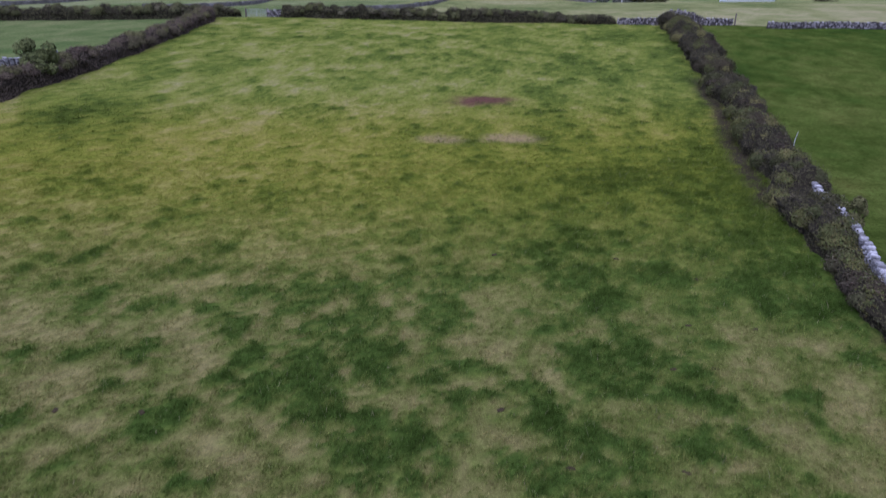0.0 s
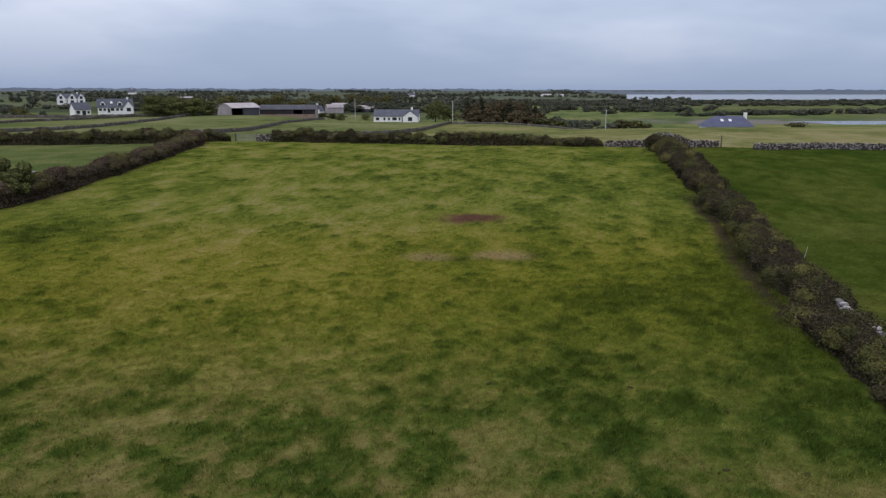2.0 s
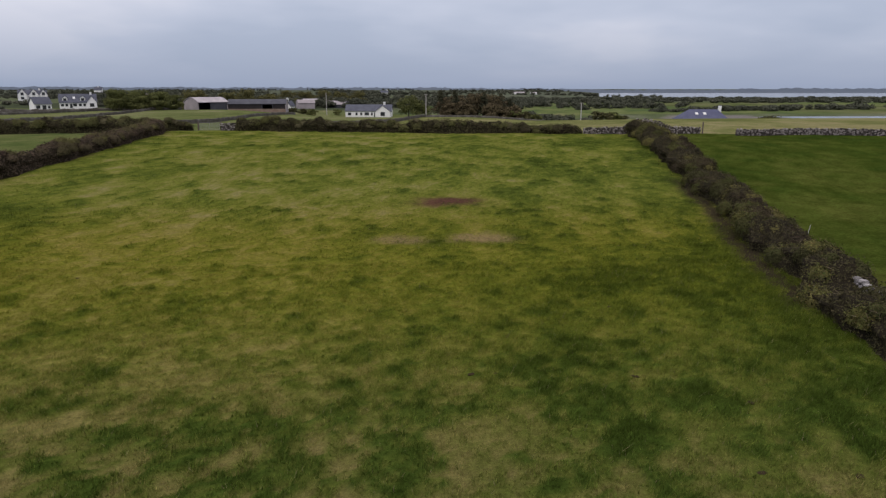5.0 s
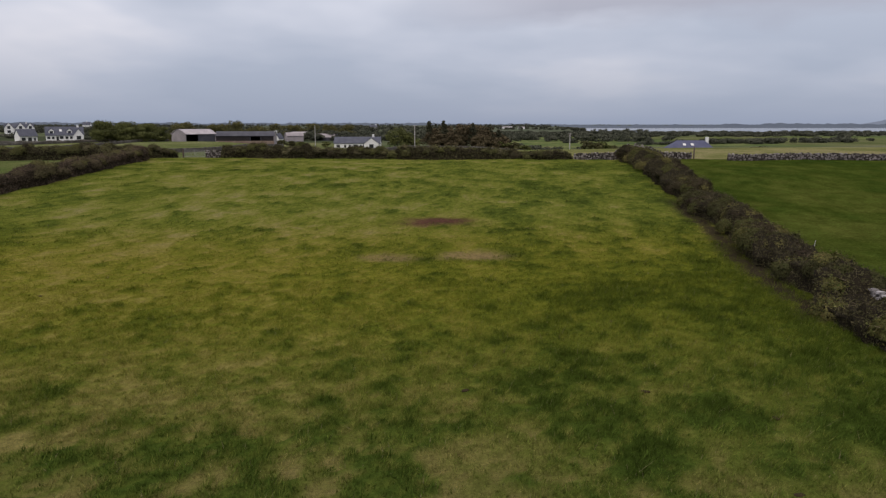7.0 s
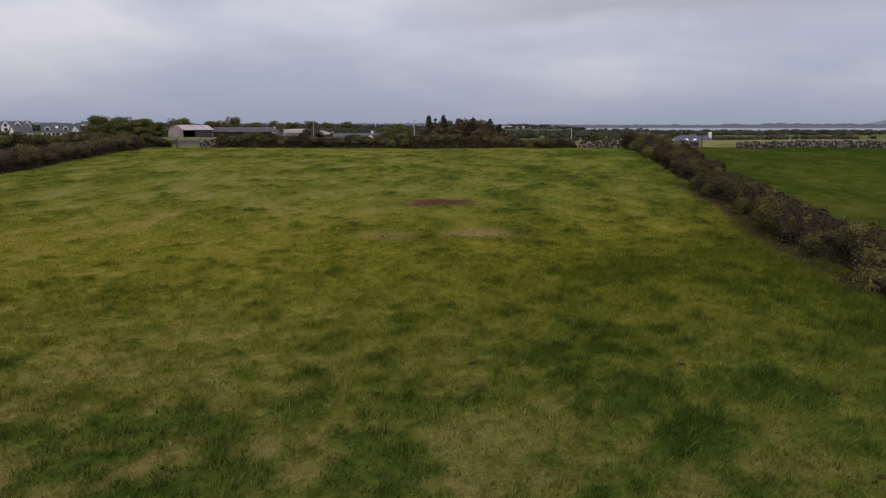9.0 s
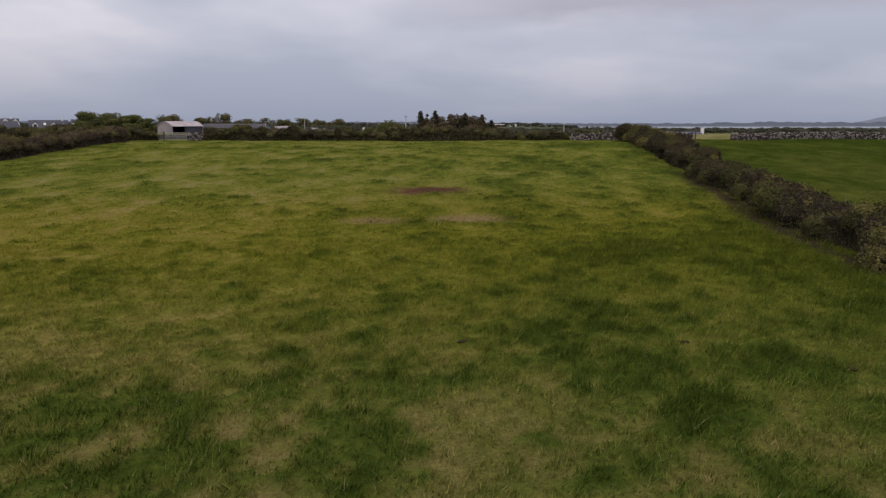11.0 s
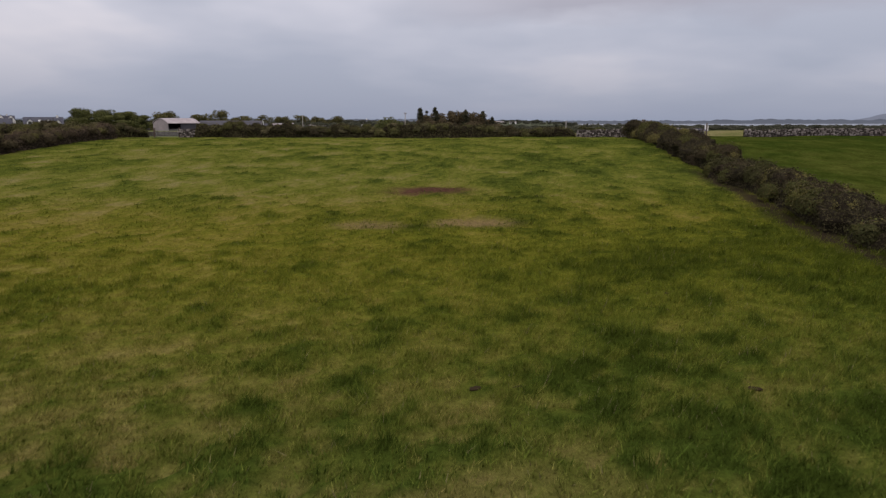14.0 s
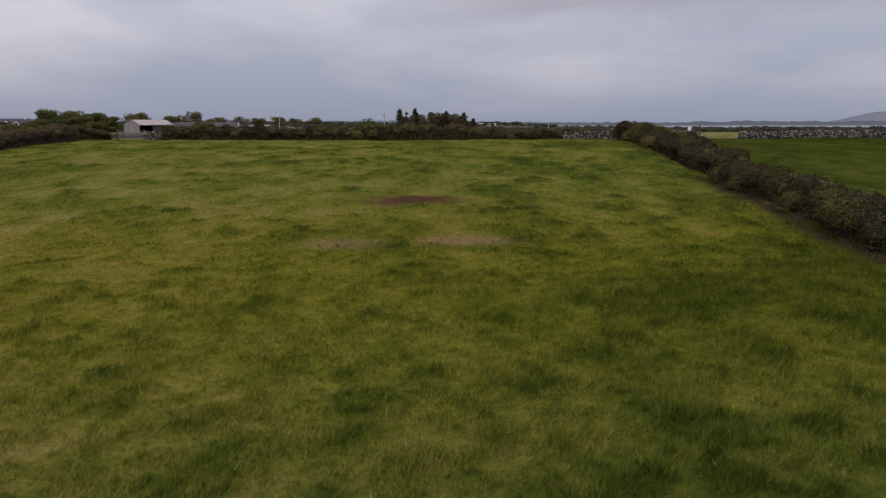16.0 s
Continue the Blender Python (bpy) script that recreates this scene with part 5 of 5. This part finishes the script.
def conifer(x, y, tall, wide, seed, label):
    rs = np.random.RandomState(seed)
    ob = thing("conifer", x, y, float(terrain(x, y)), label=label, category="tree")
    bm = bmesh.new()
    rod(bm, (0, 0, -0.4), (0, 0, tall), 0.02 * tall, 0.004 * tall, 7)
    tips = []
    for k in range(46):
        u = rs.uniform(0.12, 0.99)
        a = rs.uniform(0, 6.283)
        r = wide * (1 - u) ** 0.8 * rs.uniform(0.5, 1.15) + 0.1
        tips.append((0, 0, u * tall, r * math.cos(a), r * math.sin(a), u * tall + r * rs.uniform(-0.1, 0.35)))
    for t in tips[::3]:
        rod(bm, t[:3], t[3:], 0.03, 0.012, 4)
    part("trunk", bm, BARK, ob)
    t = np.array(tips)
    f = rs.uniform(0.15, 1.1, (46, 55, 1))
    p = (t[:, None, :3] * (1 - f) + t[:, None, 3:] * f).reshape(-1, 3) + rs.normal(0, 0.16, (46 * 55, 3))
    np_part("needles", leaf_mesh("needles", p, rs.normal(size=p.shape), 0.12, 0.3, NEEDLES, rs, 0.2), ob)
    return ob


tree(20.1, 32.7, 1.9, 0.9, 62, YELLOWLEAF, "small yellow-green bush growing behind the stone wall", name="bush", blobs=12, per=260, low=0.1, leaf=(0.035, 0.09))
tree(-38.9, 69.5, 4.5, 2.0, 61, LEAF, "rounded green bush growing out of the thorn hedge", name="bush", blobs=16, per=320, low=0.25, leaf=(0.07, 0.16))
for k, (x, y, h, w) in enumerate(((-97, 259, 7.6, 5.2), (-91, 261, 6.8, 4.8), (-85.5, 264, 6.4, 4.4), (-101, 268, 6.4, 4.0), (-94, 270, 7.4, 5.0), (-88, 273, 7.0, 4.6), (-83.5, 274, 5.6, 3.6))):
    tree(x, y, h, w, 50 + k, LEAF, "broad dark green tree in a farmyard clump", blobs=30, per=260, low=0.02, leaf=(0.11, 0.26))
for k, (x, y, h, w) in enumerate(((-66, 312, 9.5, 5.2), (-58, 318, 9.0, 5.5), (-74, 316, 9.2, 5.0), (-90, 320, 9.8, 6.0), (-84, 306, 9.0, 5.0), (-66, 425, 8.8, 6.4), (-57, 430, 7.8, 6.0), (-48, 436, 9.0, 6.5), (-38, 438, 7.8, 6.0), (-27, 440, 8.2, 6.0))):
    tree(x, y, h, w, 70 + k, YELLOWLEAF, "pale olive tree in young leaf behind the sheds", blobs=26, per=150, low=0.05, leaf=(0.15, 0.34))
for k, (x, y, h, w) in enumerate(((1.6, 303, 9.2, 4.8), (7.0, 306, 7.4, 4.0))):
    tree(x, y, h, w, 90 + k, LEAF, "rounded green garden tree beside the bungalow", blobs=24, per=90, low=0.05)
for k, (x, y, h, w) in enumerate(((12, 230, 6.6, 3.6), (16, 233, 7.2, 3.6), (20.5, 229, 7.8, 3.8), (24.5, 233, 8.3, 3.8), (28, 228, 7.6, 3.6), (31.5, 232, 6.4, 3.2), (18, 226, 5.0, 3.4), (26, 225, 4.8, 3.4), (33.5, 228, 4.4, 2.8), (13.5, 226, 4.4, 3.0), (30, 226, 4.6, 3.0))):
    tree(x, y, h, w, 110 + k, WILLOW, "brownish willow in a dense shelter clump", blobs=28, per=150, low=0.0, leaf=(0.13, 0.3))
for k, (x, y, h, w) in enumerate(((11.0, 228, 7.9, 2.6), (15.4, 227, 8.1, 2.6), (20.3, 231, 7.8, 2.8), (24.3, 228, 7.6, 2.6), (29.3, 227, 7.4, 2.6), (32.6, 230, 6.0, 2.4), (13.2, 232, 7.2, 2.4))):
    conifer(x, y, h, w, 130 + k, "dark spiky conifer in a shelter clump")
for k, (x, y, h, w) in enumerate(((48.5, 182, 3.0, 2.6), (52.0, 186, 2.6, 2.4), (56, 190, 2.2, 2.2), (33, 226, 3.2, 3.0), (37, 230, 2.8, 2.8), (42, 236, 2.6, 2.8), (-122, 338, 3.6, 4.6), (-178, 320, 4.2, 4.5), (-186, 330, 4.5, 5), (-205, 340, 4.5, 5), (-128, 345, 3.4, 4.4),
                                (-72, 300, 3.0, 2.6), (-48, 318, 2.8, 3.0), (-40, 322, 2.8, 3.0), (-44, 325, 2.6, 2.6), (-30, 330, 2.6, 2.8), (120, 236, 4.2, 5.0))):
    tree(x, y, h, w, 150 + k, LEAF if k % 2 else SCRUB, "rounded scrubby green bush in rough grass", name="bush", blobs=12, per=60, low=0.05)


def woodland(name, spots, label, seed, mat=HAZELEAF, per=100):
    """Far trees: each a cluster of leaf clumps with its own height and spread."""
    rs = np.random.RandomState(seed)
    cs, rr = [], []
    for x, y, h, w in spots:
        z = float(terrain(x, y))
        for _ in range(5):
            a, r = rs.uniform(0, 6.283), w * rs.uniform(0, 0.75)
            cs.append((x + r * math.cos(a), y + r * math.sin(a), z + h * rs.uniform(0.15, 0.72)))
            rr.append((w * rs.uniform(0.45, 0.8), w * rs.uniform(0.45, 0.8), h * rs.uniform(0.2, 0.34)))
    cs, rr = np.array(cs), np.array(rr)
    # fewer, larger leaf clumps on the trees farther off
    each = np.where(cs[:, 1] < 650, per, np.where(cs[:, 1] < 1000, per // 2, per // 4))
    sets = [clump_points(rs, cs[each == e], rr[each == e], e) for e in np.unique(each)]
    p, d = np.concatenate([a for a, _ in sets]), np.concatenate([b for _, b in sets])
    size = np.concatenate([np.repeat(rr[each == e][:, 0] * (per / e) ** 0.5, e) for e in np.unique(each)])
    n = len(p)
    nrm = d * 1.1 + rs.normal(0, 0.5, (n, 3)) + np.array((0, 0, 0.5))
    nrm /= np.linalg.norm(nrm, axis=1, keepdims=True)
    u = np.cross(nrm, rs.normal(size=(n, 3)))
    u /= np.linalg.norm(u, axis=1, keepdims=True)
    v = np.cross(nrm, u)
    a = (size * rs.uniform(0.1, 0.21, n))[:, None]
    verts = np.stack([p - u * a * 1.1, p + u * a * 0.8 + v * a, p + u * a * 0.8 - v * a], 1).reshape(-1, 3)
    ob = new(name, np_mesh(name, verts, np.arange(3 * n).reshape(-1, 3), mat))
    return tagged(ob, label, "trees", kind="stuff")


wr = np.random.RandomState(21)
belt = []
for _ in range(120):
    # short rows of trees along old field banks
    y = 380 + 2400 * wr.rand() ** 1.8
    x = wr.uniform(-0.62, 0.3) * y
    a = wr.normal(0, 0.25)
    for k in range(wr.randint(4, 14)):
        xx, yy = x + k * 9 * math.cos(a) + wr.normal(0, 2), y + k * 9 * math.sin(a) + wr.normal(0, 4)
        if yy > 370 and abs(xx + 246) + abs(yy - 478) > 60 and not (-200 < xx < -100 and yy < 400) and float(terrain(xx, yy)) > -4.6:
            belt.append((xx, yy, wr.uniform(2.2, 5.2) * (1 + y / 4000), wr.uniform(2.6, 5.5)))
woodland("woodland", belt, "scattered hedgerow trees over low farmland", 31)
shorebelt = []
for _ in range(360):
    y = wr.uniform(630, 780)
    x = wr.uniform(0.1, 0.75) * y
    shorebelt.append((x, y, wr.uniform(2.6, 5.0), wr.uniform(2.8, 5.5)))
for _ in range(120):
    y = wr.uniform(680, 860)
    x = wr.uniform(0.05, 0.8) * y
    shorebelt.append((x, y, wr.uniform(1.8, 3.4), wr.uniform(4, 8)))
for _ in range(40):
    y = wr.uniform(250, 330)
    x = wr.uniform(0.12, 0.27) * y
    shorebelt.append((x, y, wr.uniform(1.5, 4), wr.uniform(2, 4)))
for _ in range(70):
    t = wr.rand()
    shorebelt.append((150 + 160 * t + wr.normal(0, 3), 430 + 40 * t + wr.normal(0, 6), wr.uniform(1.5, 4.5), wr.uniform(2, 5)))
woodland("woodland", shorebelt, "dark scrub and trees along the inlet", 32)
leftscrub = []
for _ in range(150):
    y = wr.uniform(310, 480)
    x = wr.uniform(-0.66, -0.36) * y
    if not (-178 < x < -132 and y < 375) and not (0.44 * y < -x < 0.56 * y and y > 360) and not (-305 < x < -275 and y > 430):
        leftscrub.append((x, y, wr.uniform(1.2, 3.4), wr.uniform(2, 4)))
for _ in range(75):
    y = wr.uniform(420, 640)
    x = wr.uniform(-0.36, 0.12) * y
    leftscrub.append((x, y, wr.uniform(2, 5), wr.uniform(2.5, 5)))
woodland("woodland", leftscrub, "low dark scrub and trees round the houses", 33)


# ---- the far shore and hill ----
def skyline(name, x0, x1, y, depth, tops, mat, label, seed, base):
    n = 420
    xs = np.linspace(x0, x1, n)
    t = np.interp(np.linspace(0, 1, n), *tops)
    h = t + (np.clip(t, 0, 6) * (0.3 * fbm(xs * 0.012 + seed, np.zeros(n) + seed, 2) + 0.85 * np.abs(fbm(xs * 0.08 + seed, np.zeros(n) + seed, 3))) if t.max() < 30 else 3 * fbm(xs * 0.02 + seed, np.zeros(n) + seed, 4))
    rows = [np.stack([xs, np.full(n, y), np.full(n, base)], 1), np.stack([xs, np.full(n, y + depth * 0.3), base + h * 0.6], 1), np.stack([xs, np.full(n, y + depth * 0.6), base + h], 1), np.stack([xs, np.full(n, y + depth), np.full(n, base)], 1)]
    v = np.concatenate(rows)
    i = (np.arange(3)[:, None] * n + np.arange(n - 1)[None]).ravel()
    return tagged(new(name, np_mesh(name, v, np.stack([i, i + 1, i + n + 1, i + n], 1), mat, None, True)), label, "far land", kind="structure")


# the skylines carry aerial haze as painted blue-grey
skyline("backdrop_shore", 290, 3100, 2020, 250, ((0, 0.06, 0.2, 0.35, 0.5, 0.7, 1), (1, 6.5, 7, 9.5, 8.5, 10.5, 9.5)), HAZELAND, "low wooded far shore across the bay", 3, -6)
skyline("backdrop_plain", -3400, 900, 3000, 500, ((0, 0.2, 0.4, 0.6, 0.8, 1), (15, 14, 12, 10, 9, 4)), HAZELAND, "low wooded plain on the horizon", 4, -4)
skyline("backdrop_hill", 3070, 4880, 4300, 400, ((0, 0.05, 0.12, 0.19, 0.256, 0.6, 1), (3, 20, 50, 70, 84, 110, 90)), HAZEHILL, "smooth hill beyond the bay, painted haze blue-grey", 5, -4)


# ---- grass: blades over the near turf ----
def grass(zones, seed):
    rs = np.random.RandomState(seed)
    roots, size, wide = [], [], []
    for y0, y1, per, tall, w in zones:
        n = int((y1 - y0) * per * 40)
        y = rs.uniform(y0, y1, n)
        x = rs.uniform(-0.68, 0.68, n) * (y + 3) * (1 + 0.5 * rs.rand(n) ** 4)
        if y0 < 12:
            y = y - rs.exponential(4.0, n) * (rs.rand(n) < 0.12)
        keep = (x > along(LEFT_HEDGE, y) + 1.2) & (x < along(RIGHT_HEDGE, y) - 1.2) & (y < back_edge(x) - 0.6)
        x, y = x[keep], y[keep]
        roots.append(np.stack([x, y], 1))
        size.append(np.full(len(x), tall))
        wide.append(np.full(len(x), w))
    r, h, w = np.concatenate(roots), np.concatenate(size), np.concatenate(wide)
    v = dryness(r[:, 0], r[:, 1])
    spot, path, worn = mud(r[:, 0], r[:, 1])
    keep = rs.rand(len(r)) > np.maximum(np.maximum(spot, path), worn * 0.8) * 0.95
    r, h, w, v = r[keep], h[keep], w[keep], v[keep]
    n = len(r)
    lush = np.clip(1.6 - v * 1.3, 0.35, 1.55)
    h = h * lush * rs.uniform(0.5, 1.4, n) * (1 + 0.7 * fbm(r[:, 0] * 2.2, r[:, 1] * 2.2 + 3, 2))
    lean = rs.normal(0, 0.45, (n, 2)) + np.array((0.15, -0.1))
    p = np.concatenate([r, ground_z(r[:, 0], r[:, 1], v)[:, None] - 0.01], 1)
    a = rs.uniform(0, math.pi, n)
    s = np.stack([np.cos(a) * w, np.sin(a) * w, np.zeros(n)], 1) * rs.uniform(0.6, 1.4, (n, 1))
    tip = p + np.stack([lean[:, 0] * h, lean[:, 1] * h, h], 1)
    verts = np.stack([p - s * 1.25, p + s * 1.25, tip], 1).reshape(-1, 3)
    # blade colours are lightened to offset the shade on their upright faces
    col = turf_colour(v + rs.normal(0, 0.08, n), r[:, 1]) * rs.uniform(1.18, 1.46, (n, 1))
    seedhead = rs.rand(n) < 0.015
    col[seedhead] = np.array((0.19, 0.17, 0.085))
    return np_mesh("grass", verts, np.arange(3 * n).reshape(-1, 3), BLADES, np.repeat(col, 3, 0))


turf = new("grass", grass(((11, 27, 420, 0.115, 0.009), (27, 45, 860, 0.125, 0.0062), (45, 62, 220, 0.08, 0.014), (62, 85, 110, 0.06, 0.02), (85, 124, 60, 0.055, 0.03)), 41))
tagged(turf, "uneven grazed meadow grass, green and straw", "grass", kind="stuff")
